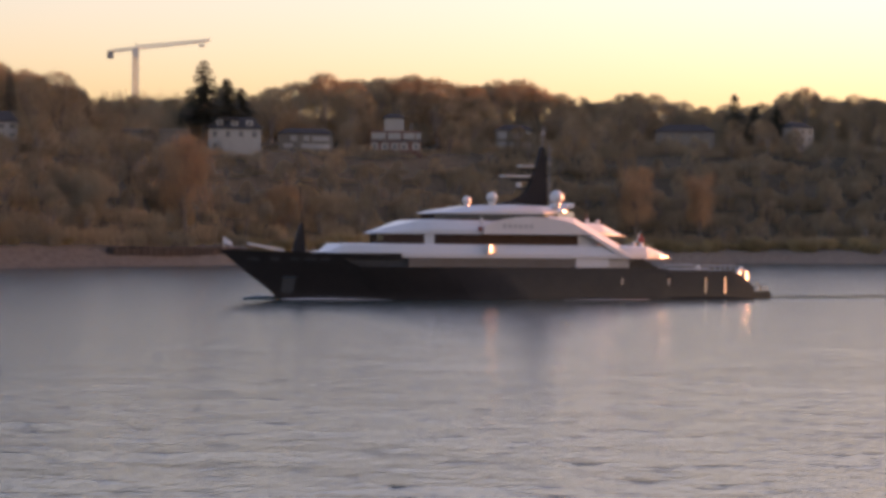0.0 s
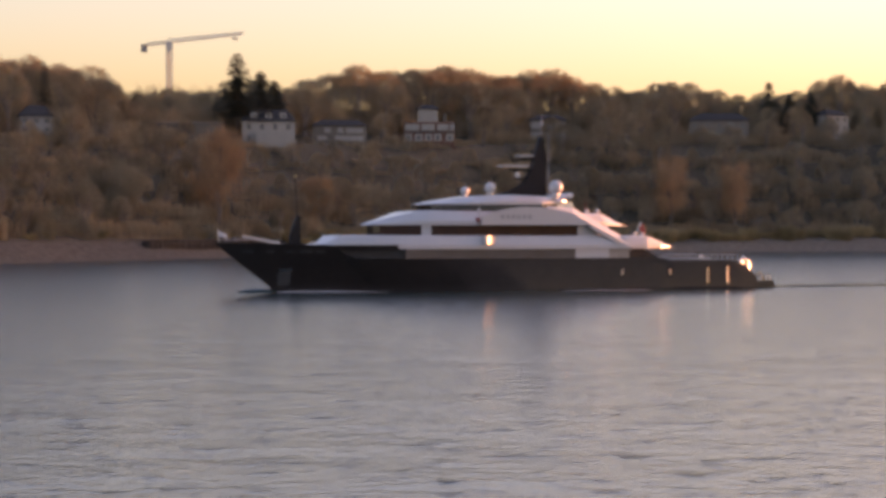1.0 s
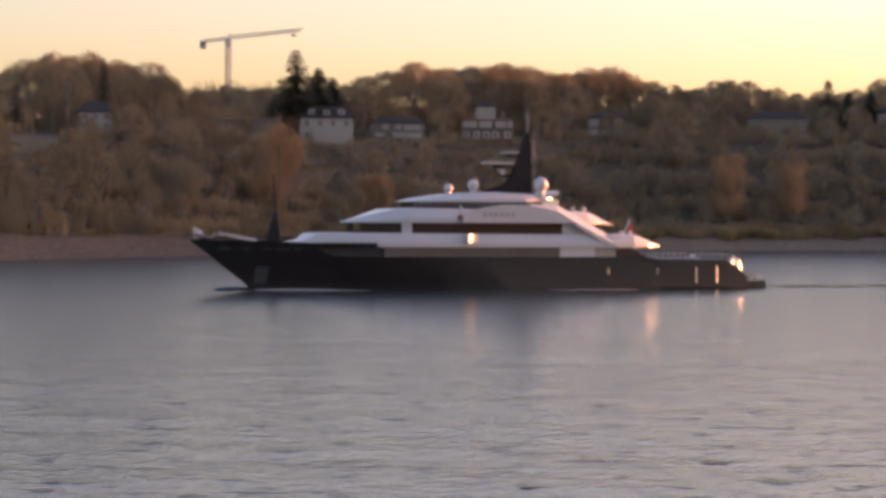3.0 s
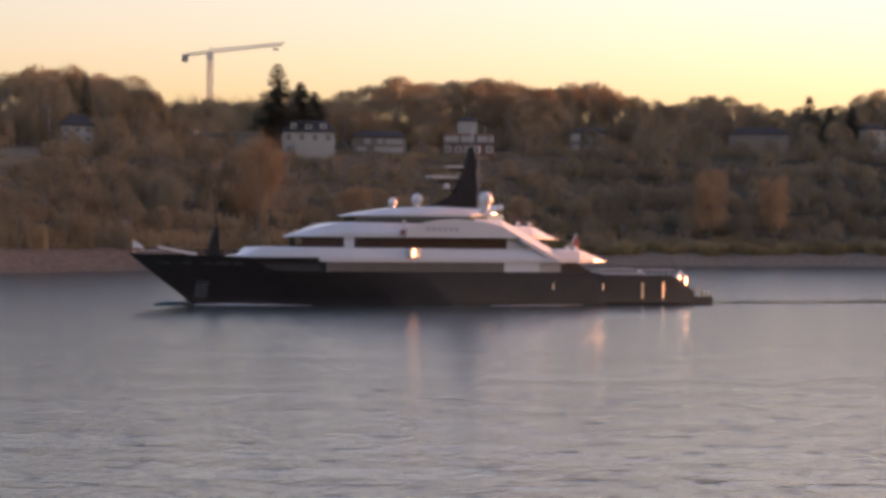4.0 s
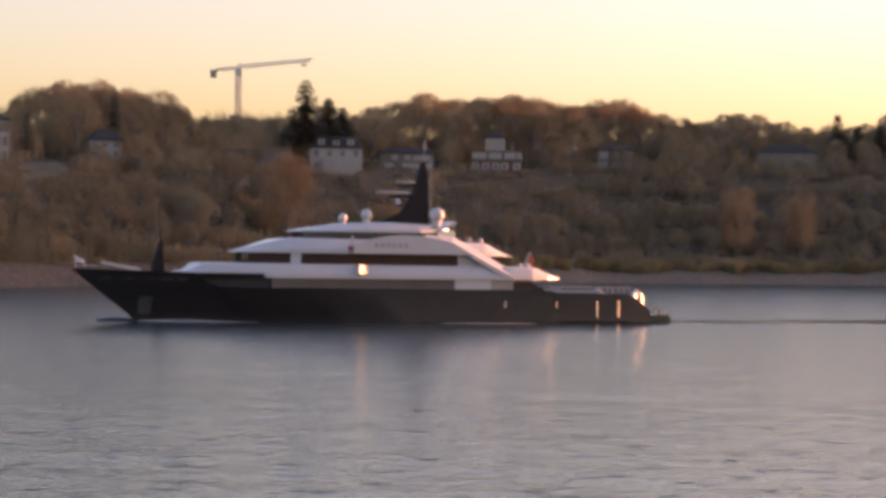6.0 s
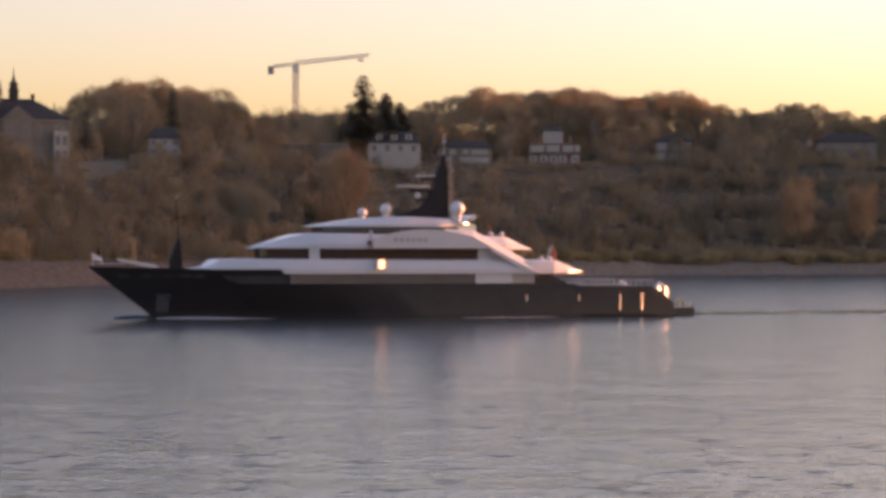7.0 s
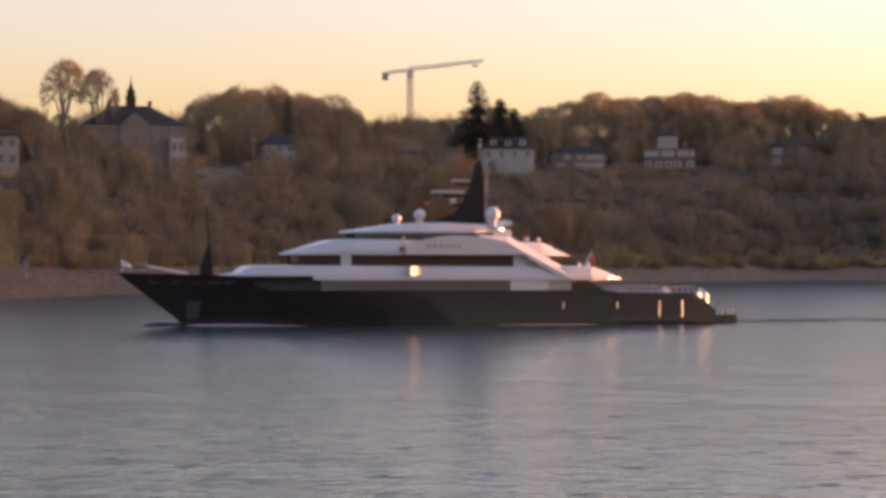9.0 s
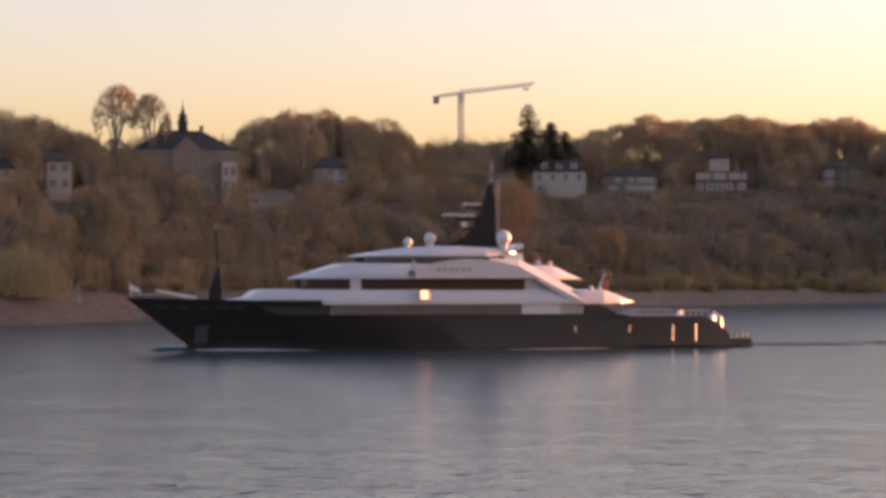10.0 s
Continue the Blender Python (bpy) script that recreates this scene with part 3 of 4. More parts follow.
def make_wake():
    """Bow wave, side foam and the churned trail behind, each a rigid sheet that goes along with the ship."""
    bow = thing("bow_wave", "low dark bulge of water pushed ahead of the stem", "wave")
    bm = bmesh.new()
    bmesh.ops.create_uvsphere(bm, u_segments=24, v_segments=10, radius=1.0)
    for v in bm.verts:
        v.co = Vector((v.co.x * 2.8 - 5.6, v.co.y * 1.5, v.co.z * 0.6))
    part("bulge", from_bm("bulge", bm, WATER, True), bow)
    for s, x0, n in ((1, 7.6, 18), (-1, 7.6, 18), (1, 47.0, 16), (-1, 47.0, 16)):
        verts, faces = [], []
        for i in range(n):
            x = x0 + i * 0.9
            fade = math.sin(math.pi * (i + 0.6) / n) ** 0.5
            y = hull_half(min(x, 60), 0.0, 4.4) + 0.05
            hgt = fade * 0.5 * (0.38 * math.exp(-((x - 12) / 7) ** 2) + 0.14 + 0.1 * noise.noise((x * 0.7, s, 0)))
            wdt = fade * (0.7 + 0.6 * noise.noise((x * 0.4, 9, s))) + 0.05
            for dy, z in ((-0.3, hgt * 0.7), (0.05, hgt), (wdt * 0.6, hgt * 0.5), (wdt, 0.0)):
                verts.append((-x, s * (y + dy), z))
        for i in range(n - 1):
            for j in range(3):
                a = i * 4 + j
                faces.append((a, a + 1, a + 5, a + 4) if s > 0 else (a, a + 4, a + 5, a + 1))
        part("foam", mesh_of("foam", verts, faces, FOAM, True), bow, "pale foam along the hull")
    trail = thing("wake", "smooth dark wake trailing behind the stern", "wake")
    verts, faces = [], []
    nx, ny = 160, 40
    for i in range(nx):
        for j in range(ny):
            x, f = 77 + i * 0.9, (j / (ny - 1) * 2 - 1)
            half = 6.0 + (x - 77) * 0.15
            y = f * half
            amp = math.exp(-(x - 77) / 110) * (1 - f * f) ** 0.5
            ridge = 0.5 + 0.5 * math.sin(y * 1.5 + 2.2 * noise.noise((x * 0.06, y * 0.15, 2)))
            z = 0.05 + amp * (0.06 * ridge + 0.05 * noise.noise((x * 0.33, y * 0.6, 0)))
            z -= 0.1 * (abs(f) > 0.97)
            verts.append((-x, y, z))
    for i in range(nx - 1):
        for j in range(ny - 1):
            a = i * ny + j
            faces.append((a, a + ny, a + ny + 1, a + 1))
    part("churn", mesh_of("churn", verts, faces, SLICK, True), trail)
    return bow, trail


YACHT = make_yacht()
BOW_WAVE, WAKE = make_wake()


# ---------------------------------------------------------------- trees
def prism(verts, faces, a, b, r0, r1, sides=3):
    z = (b - a).normalized()
    x = z.orthogonal().normalized()
    y = z.cross(x)
    k = len(verts)
    for p, r in ((a, r0), (b, r1)):
        for i in range(sides):
            t = i * 2 * math.pi / sides
            verts.append(p + (x * math.cos(t) + y * math.sin(t)) * r)
    for i in range(sides):
        j = (i + 1) % sides
        faces.append((k + i, k + j, k + sides + j, k + sides + i))


def bare_tree(seed, wide=0.8, bole=0.28, fine_twigs=6, dome=0.5):
    """A leafless broad tree twenty metres high: trunk, spreading limbs and a domed crown of fine twigs.
    wide: half breadth of the crown as a share of its height; dome: where the crown's widest level lies."""
    rng = random.Random(seed)
    wood, fine = ([], []), ([], [])
    fork = 20.0 * bole
    crown = 20.0 - fork * 0.75
    centre = Vector((rng.uniform(-0.8, 0.8), rng.uniform(-0.8, 0.8), 20.0 - crown * (1 - dome)))
    lumps = [Vector((rng.gauss(0, 1), rng.gauss(0, 1), rng.gauss(0, 0.7))).normalized() for _ in range(5)]

    def rim(way):
        """Distance of the crown's outline from its centre: a dome with a few lobes."""
        a = crown * wide * 0.62
        c = crown * (1 - dome) if way.z > 0 else crown * dome * 0.85
        r = 1 / math.sqrt((way.x * way.x + way.y * way.y) / (a * a) + way.z * way.z / (c * c))
        return r * (0.88 + 0.14 * max(0.0, max(way.dot(q) for q in lumps)) ** 3)

    def near(way, spread):
        q = way + Vector((rng.gauss(0, 1), rng.gauss(0, 1), rng.gauss(0, 0.8))) * spread
        return q.normalized()

    def bough(into, a, b, r0, r1, sides, bow):
        mid = a.lerp(b, 0.5) + Vector((rng.uniform(-1, 1), rng.uniform(-1, 1), bow)) * (b - a).length * 0.09
        prism(*into, a, mid, r0, (r0 + r1) / 2, sides)
        prism(*into, mid, b, (r0 + r1) / 2, r1, sides)

    foot, top = Vector((0, 0, -0.6)), Vector((rng.uniform(-0.4, 0.4), rng.uniform(-0.4, 0.4), fork))
    bough(wood, foot, top, 0.46, 0.36, 7, 0)
    turn = rng.uniform(0, 6.28)
    for i in range(9):
        el = rng.uniform(-0.15, 0.75) if i < 6 else rng.uniform(0.9, 1.5)
        a = turn + i * 2.4 + rng.uniform(-0.3, 0.3)
        way = Vector((math.cos(a) * math.cos(el), math.sin(a) * math.cos(el), math.sin(el)))
        p1 = centre + way * rim(way) * rng.uniform(0.4, 0.55)
        start = top.lerp(Vector((0, 0, fork * 0.8)), rng.random() * 0.8)
        bough(wood, start, p1, 0.2, 0.12, 5, 1.0)
        for _ in range(5):
            w2 = near(way, 0.36)
            p2 = centre + w2 * rim(w2) * rng.uniform(0.66, 0.82)
            bough(fine, p1.lerp(start, rng.random() * 0.35), p2, 0.1, 0.065, 4, 0.6)
            for _ in range(6):
                w3 = near(w2, 0.2)
                p3 = centre + w3 * rim(w3) * rng.uniform(0.82, 0.95)
                prism(*fine, p2.lerp(p1, rng.random() * 0.5), p3, 0.06, 0.045, 3)
                for _ in range(fine_twigs):
                    w4 = near(w3, 0.13)
                    prism(*fine, p3.lerp(p2, rng.random() * 0.6), centre + w4 * rim(w4) * rng.uniform(0.9, 1.04), 0.042, 0.016, 3)
    k = 20.0 / max(v.z for v in fine[0])
    for v in wood[0] + fine[0]:
        v *= k
    return wood, fine


def hanging_tree(seed, wide, high):
    """A tree of drooping strands: a tall uneven crown."""
    rng = random.Random(seed)
    wood, fine = ([], []), ([], [])
    prism(*wood, Vector((0, 0, -0.6)), Vector((0.3, 0, high * 0.55)), 0.5, 0.25, 6)
    for i in range(26):
        a, h = rng.uniform(0, 6.283), rng.uniform(0.3, 0.9)
        q = Vector((math.cos(a) * wide * 0.75 * rng.random() ** 0.5, math.sin(a) * wide * 0.75 * rng.random() ** 0.5, high * (h + 0.1)))
        prism(*wood, Vector((0.2, 0, high * h * 0.55)), q, 0.16, 0.06, 4)
        lump = q
        for j in range(120):
            o = Vector((rng.gauss(0, 1), rng.gauss(0, 1), rng.gauss(0, 0.8))) * wide * 0.26
            s = lump + o
            if s.z < 1.5:
                continue
            l = rng.uniform(1.2, 3.4)
            e = s + Vector((rng.uniform(-0.4, 0.4) + o.x * 0.12, rng.uniform(-0.4, 0.4) + o.y * 0.12, -l))
            e.z = max(e.z, 0.3)
            prism(*fine, s, e, 0.06, 0.03, 3)
    return wood, fine


def spruce_tree(seed, high, wide, gaps=0.0):
    """A conifer: straight trunk, whorls of drooping boughs with needle sprays."""
    rng = random.Random(seed)
    wood, fine = ([], []), ([], [])
    prism(*wood, Vector((0, 0, -0.6)), Vector((0, 0, high * 0.98)), 0.38, 0.04, 6)
    z = high * 0.34
    while z < high * 0.985:
        f = 1 - z / high
        reach = wide * (f ** 0.7) * rng.uniform(0.75, 1.1) + 0.25
        for i in range(13):
            if rng.random() < gaps:
                continue
            a = rng.uniform(0, 6.283)
            out = Vector((math.cos(a), math.sin(a), 0))
            r = reach * rng.uniform(0.7, 1.1)
            base, tip = Vector((0, 0, z)), Vector((0, 0, z - r * 0.22)) + out * r
            prism(*wood, base, tip, 0.06, 0.02, 3)
            across = Vector((-out.y, out.x, 0))
            for j in range(9):
                p = base.lerp(tip, 0.15 + 0.85 * j / 8)
                w = (0.25 + 0.55 * (1 - j / 9)) * min(1.0, r * 0.6) * max(1.0, r * 0.3) + 0.12
                for side in (-1, 1):
                    q = p + across * side * w * rng.uniform(0.6, 1.1) + Vector((0, 0, -rng.uniform(0.1, 0.45))) + out * 0.2
                    k = len(fine[0])
                    fine[0].extend([p + Vector((0, 0, 0.05)), p + out * max(0.35, r * 0.1), q, p - out * 0.2 + Vector((0, 0, -0.3))])
                    fine[1].append((k, k + 1, k + 2))
                    fine[1].append((k, k + 2, k + 3))
                    fine[1].append((k + 1, k + 3, k + 2))
        z += rng.uniform(0.45, 0.75) * (1 + gaps)
    return wood, fine


def tree_thing(name, form, label, category, twig, group):
    ob = thing(name, label, category, pose(0, -3000, -100), group)
    part("trunk", mesh_of("trunk", *form[0], BARK), ob)
    part("crown", mesh_of("crown", *form[1], twig), ob)
    return ob


def shrub_form(seed, upright=0.5, count=520, thick=1.0):
    rng = random.Random(seed)
    verts, faces = [], []
    for i in range(count):
        a = rng.uniform(0, 6.283)
        r0 = rng.random() * 0.55
        base = Vector((math.cos(a) * r0, math.sin(a) * r0, -0.1))
        el = rng.uniform(0.15, 1.5) * (1 - upright) + 1.45 * upright * rng.uniform(0.6, 1.05)
        el = min(el, 1.55)
        way = Vector((math.cos(a) * math.cos(el), math.sin(a) * math.cos(el), math.sin(el)))
        l = rng.uniform(0.4, 1.0)
        m = base + way * l * 0.6
        prism(verts, faces, base, m, 0.016 * thick, 0.013 * thick)
        for j in range(3):
            e = m + (way + Vector((rng.uniform(-1, 1), rng.uniform(-1, 1), rng.uniform(-0.3, 0.8))) * 0.6) * l * 0.4
            prism(verts, faces, m, e, 0.013 * thick, 0.007 * thick)
    return verts, faces


def thicket_form(seed, count=90):
    """A patch of close upright wands of uneven height, two metres across and one high, with forked tips."""
    rng = random.Random(seed)
    verts, faces = [], []
    for i in range(count):
        a, r = rng.uniform(0, 6.283), math.sqrt(rng.random())
        base = Vector((math.cos(a) * r, math.sin(a) * r, -0.1))
        way = Vector((rng.gauss(0, 0.13), rng.gauss(0, 0.13), 1)).normalized()
        h = rng.uniform(0.45, 1.0) * (1 - 0.3 * r * r)
        m = base + way * h * 0.55
        prism(verts, faces, base, m, 0.02, 0.016)
        for j in range(4):
            e = m + (way + Vector((rng.uniform(-1, 1), rng.uniform(-1, 1), rng.uniform(-0.2, 0.5))) * 0.32) * h * 0.5
            prism(verts, faces, m.lerp(base, 0.3 * rng.random()), e, 0.015, 0.008)
    return verts, faces


def mass_of(name, forms, ms, mat, rng):
    """Many copies of a few forms, joined."""
    vs, fs, k = [], [], 0
    packs = [(np.array([(*v, 1.0) for v in f[0]]), f[1]) for f in forms]
    for m in ms:
        v, f = rng.choice(packs)
        vs.append((v @ np.array(m.transposed()))[:, :3])
        fs.extend(tuple(i + k for i in q) for q in f)
        k += len(v)
    return mesh_of(name, np.concatenate(vs).tolist(), fs, mat)


# bearing, half width in degrees, distance inland and foot height of the houses, to keep their fronts clear
CLEAR = [(-11.75, 0.5, 28.5), (-4.41, 0.8, 37.5), (-6.54, 1.05, 36.5), (-10.2, 0.5, 37.0), (-2.62, 0.7, 38.5), (-0.34, 0.75, 38.5), (2.66, 0.6, 45.2), (9.9, 0.45, 48.5), (6.96, 0.8, 48.0), (-13.83, 1.45, 33.0), (-17.0, 0.35, 30.3)]
LAWN = (-12.4, -11.1)  # bearings of the open meadow beside the villa
VEILED = (-6.54, -10.2, 2.66, 9.9, 6.96, -13.83)  # fronts half hidden by trees
# skyline: bearing and rise of the tree tops
SKY_LINE = [(-22, 0.07), (-18.2, 0.073), (-17.1, 0.071), (-16.2, 0.063), (-14.6, 0.06), (-14.0, 0.062), (-12.5, 0.066), (-11.2, 0.0765), (-9.9, 0.0735), (-8.8, 0.072), (-7.9, 0.060), (-6.9, 0.0645), (-5.8, 0.0605),
            (-3.9, 0.063), (-2.6, 0.0705), (-2.05, 0.0735), (-1.2, 0.070), (-0.5, 0.0725), (0.4, 0.0715), (1.1, 0.0695), (2.5, 0.071), (3.1, 0.0705), (4.0, 0.063), (4.8, 0.0615), (5.7, 0.0655), (6.6, 0.063),
            (7.4, 0.058), (8.2, 0.060), (9.0, 0.060), (9.8, 0.068), (10.7, 0.063), (12, 0.064), (16, 0.064)]


def plant_woods():
    rng = random.Random(21)
    forms = [bare_tree(100 + i, wide, bole, 4, dome) for i, (wide, bole, dome) in enumerate(((0.8, 0.2, 0.45), (0.68, 0.26, 0.5), (0.95, 0.22, 0.4), (0.6, 0.22, 0.5), (0.85, 0.3, 0.42), (0.75, 0.18, 0.5), (1.0, 0.28, 0.36)))]
    kinds = [tree_thing("bare_tree", f, "leafless brown broad-crowned tree on the wooded bank", "tree", TWIG, "winter trees on the bank") for f in forms]
    places = [[] for _ in kinds]

    def put(az, d, h, wide=1.0):
        i = rng.randrange(len(kinds))
        places[i].append(Matrix.Translation(spot(az, shore(az) + d, land(az, d) - 0.3)) @ pose(0, 0, 0, 0, 0, rng.uniform(0, 360)) @ Matrix.Diagonal((h / 20 * wide, h / 20 * wide, h / 20, 1)))

    # crest of the bank: rounded crowns that make the skyline
    for d0, drop in ((150, -2.5), (130, 1.0)):
        az = -21.0
        while az < 13.5:
            d = d0 + rng.uniform(-8, 8)
            dist = shore(az) + d
            top = curve_at(SKY_LINE, az) * dist + 8.44 - drop - abs(rng.gauss(0, 1.9))
            h = top - land(az, d)
            if h > 6 and not (d < 140 and any(abs(az - c) < w for c, w, _ in CLEAR)) and not (abs(az + 13.83) < 1.3):
                put(az, d, h, rng.uniform(0.85, 1.15))
            az += math.degrees(rng.uniform(6.5, 11.5) / dist)
    # slope below the houses
    for d0 in (38, 50, 62, 75, 89, 103, 116):
        az = -21.0
        while az < 13.5:
            d = d0 + rng.uniform(-5, 5)
            z = land(az, d)
            h = rng.uniform(11, 18)
            for c, w, foot in CLEAR:
                if abs(az - c) < w + 0.25:
                    h = min(h, foot + (rng.uniform(3.0, 11.0) if c in VEILED else rng.uniform(-1.0, 3.2)) - z)
            if d < 50 and any(abs(az - c) < 0.5 for c in (-5.65, 5.75, 7.35)):
                h = 0  # room for the willows
            if h > 3.5:
                put(az, d, h, rng.uniform(0.65, 1.0))
            az += math.degrees(rng.uniform(8.5, 14.5) / shore(az))
    # the wood behind, one mass
    light = [bare_tree(150 + i, 0.85, 0.13, 3) for i in range(3)]
    woods = []
    for d0, drop, last in ((172, -1.5, 39.5), (188, 0.0, 39.5)):
        az = -21.0
        while az < last:
            d = d0 + rng.uniform(-6, 6)
            h = curve_at(SKY_LINE, az) * (shore(az) + d) + 8.44 - drop - abs(rng.gauss(0, 2.6)) - land(az, d)
            if h > 5 and abs(az + 13.83) > 1.3:
                woods.append(Matrix.Translation(spot(az, shore(az) + d, land(az, d) - 0.3)) @ pose(0, 0, 0, 0, 0, rng.uniform(0, 360)) @ Matrix.Diagonal((h / 20, h / 20, h / 20, 1)))
            az += math.degrees((rng.uniform(6, 10) if az < 13 else rng.uniform(14, 20)) / (shore(az) + d))
    forms = [(w[0] + f[0], w[1] + [tuple(i + len(w[0]) for i in q) for q in f[1]]) for w, f in light]
    tagged(new("far_woods", mass_of("far_woods", forms, woods, TWIG, rng)), "leafless brown woods behind the houses", "woods", kind="stuff")
    for kind, ms in zip(kinds, places):
        for m in ms[1:]:
            copy_thing(kind, m)
        kind.matrix_basis = ms[0]
    # single trees that stand out
    twin = tree_thing("tall_bare_tree", bare_tree(301, 0.62, 0.42, 3), "tall slender leafless tree beside the villa", "tree", TWIG, "tall trees by the villa")
    for i, (az, d, top, wd) in enumerate(((-15.58, 115, 61.0, 0.85), (-14.68, 122, 60.5, 0.82))):
        h = top - land(az, d)
        m = Matrix.Translation(spot(az, shore(az) + d, land(az, d) - 0.3)) @ Matrix.Diagonal((h / 20 * wd, h / 20 * wd, h / 20, 1)) @ pose(0, 0, 0, 0, 0, 140 * i)
        last = copy_thing(twin, m) if i == 0 else twin
        last.matrix_basis = m
    # conifers: bearing, inland, top height, half width
    for i, (az, d, top, w, gaps) in enumerate(((-5.2, 124, 72.5, 14.0, 0.25), (-4.62, 126, 67.0, 11.0, 0.0), (-4.27, 126, 64.0, 10.5, 0.0), (8.2, 126, 76.0, 9.0, 0.25), (8.7, 124, 70.5, 8.0, 0.0), (9.25, 126, 71.5, 8.0, 0.0), (-8.1, 132, 52.5, 3.2, 0.1), (-10.0, 138, 62.5, 3.0, 0.3), (-5.75, 140, 56.0, 3.0, 0.1), (-12.15, 125, 50.5, 3.0, 0.35))):
        h = top - land(az, d)
        ob = tree_thing("conifer", spruce_tree(400 + i, h, w, gaps), "dark green conifer rising above bare trees", "conifer", NEEDLE, "conifers on the crest")
        ob.matrix_basis = Matrix.Translation(spot(az, shore(az) + d, land(az, d) - 0.3))
    # russet and straw-coloured willows near the water
    for i, (az, d, top, w, mat, label) in enumerate(((-5.65, 40, 40.5, 8.0, RUST, "tall russet weeping tree on the bank"), (5.75, 34, 37.0, 7.0, RUST, "tall russet bare willow on the bank"), (7.35, 34, 35.0, 6.0, RUST, "tall russet bare willow on the bank"), (-18.0, 24, 13.5, 9.0, TANTWIG, "low yellowish willow thicket above the beach"), (-16.0, 55, 30.0, 5.0, TWIG, "brown weeping tree on the bank"), (-3.2, 46, 26.0, 5.5, RUST, "dull russet weeping tree on the bank"), (-8.0, 44, 28.0, 5.5, TWIG, "brown weeping tree on the bank"))):
        h = top - land(az, d)
        ob = tree_thing("willow", hanging_tree(500 + i, w, h), label, "willow", mat, "")
        ob.matrix_basis = Matrix.Translation(spot(az, shore(az) + d, land(az, d) - 0.3))


def plant_shrubs():
    rng = random.Random(33)
    brown = [thicket_form(600 + i) for i in range(5)]
    straw = [mesh_of("shrub", *shrub_form(610 + i, 0.75, 260, 1.4), TANTWIG) for i in range(3)]
    slope = []

    def put(me, az, d, s, tall, label, group):
        ob = tagged(new("shrub", me), label, "shrub", group)
        ob.matrix_basis = Matrix.Translation(spot(az, shore(az) + d, land(az, d) - 0.15)) @ pose(0, 0, 0, 0, 0, rng.uniform(0, 360)) @ Matrix.Diagonal((s, s, s * tall, 1))

    az = -20.5
    while az < 13.0:
        dist = shore(az)
        if az > -4:
            put(rng.choice(straw), az, 24 + rng.uniform(-4, 4), rng.uniform(2.6, 5.0), rng.uniform(0.7, 1.3), "dry straw-coloured reed shrub above the revetment", "dry shrubs by the water")
        elif rng.random() < 0.5:
            put(rng.choice(straw), az, 30 + rng.uniform(-2, 4), rng.uniform(1.6, 3.2), rng.uniform(0.6, 1.1), "dry straw-coloured shrub above the beach", "dry shrubs by the water")
        az += math.degrees(rng.uniform(2.6, 5.0) / dist)
    for d0 in (36, 50, 64, 80, 98, 118, 138, 152, 166, 180):
        az = -20.5
        while az < 13.0:
            d, s = d0 + rng.uniform(-6, 6), rng.uniform(4.5, 7.5)
            if LAWN[0] < az < LAWN[1] and 84 < d < 112:
                az += 0.2
                continue
            tall = rng.uniform(4.0, 9.0) * (1.9 if d0 > 130 else 1.0)
            if 60 < d < 122 and any(abs(az - c) < w + 0.3 and c not in VEILED for c, w, _ in CLEAR):
                tall = rng.uniform(1.2, 2.6)
            slope.append(Matrix.Translation(spot(az, shore(az) + d, land(az, d) - 0.15)) @ pose(0, 0, 0, 0, 0, rng.uniform(0, 360)) @ Matrix.Diagonal((s, s, tall, 1)))
            az += math.degrees(rng.uniform(4.5, 8) / shore(az))
    tagged(new("undergrowth", mass_of("undergrowth", brown, slope, TWIG, rng)), "leafless brown undergrowth covering the slope", "undergrowth", kind="stuff")


# ---------------------------------------------------------------- houses, crane, small things on the bank
def hip_roof(name, w, d, z0, z1, ridge, mat, over=0.5, thick=0.25):
    """A hipped roof over w x d (front at y = 0), ridge of that length, with eaves."""
    x, y0, y1, r = w / 2 + over, -over, d + over, ridge / 2
    ym = d / 2
    v = [(-x, y0, z0), (x, y0, z0), (x, y1, z0), (-x, y1, z0), (-x, y0, z0 + thick), (x, y0, z0 + thick), (x, y1, z0 + thick), (-x, y1, z0 + thick), (-r, ym, z1), (r, ym, z1)]
    f = [(3, 2, 1, 0), (0, 1, 5, 4), (1, 2, 6, 5), (2, 3, 7, 6), (3, 0, 4, 7), (4, 5, 9, 8), (5, 6, 9), (6, 7, 8, 9), (7, 4, 8)]
    return mesh_of(name, v, f, mat)


def add_window(parent, x, z, w, h, y=0.0, frame_mat=None):
    f = frame_mat or WHITEWALL
    win = part("window", box("window", (x - w / 2 - 0.12, y - 0.06, z - 0.12), (x + w / 2 + 0.12, y + 0.05, z + h + 0.12), f), parent)
    part("pane", box("pane", (x - w / 2, y - 0.075, z), (x - 0.04, y + 0.02, z + h), WINDOWGLASS), win, "dark window pane")
    part("pane", box("pane", (x + 0.04, y - 0.075, z), (x + w / 2, y + 0.02, z + h), WINDOWGLASS), win, "dark window pane")
    return win


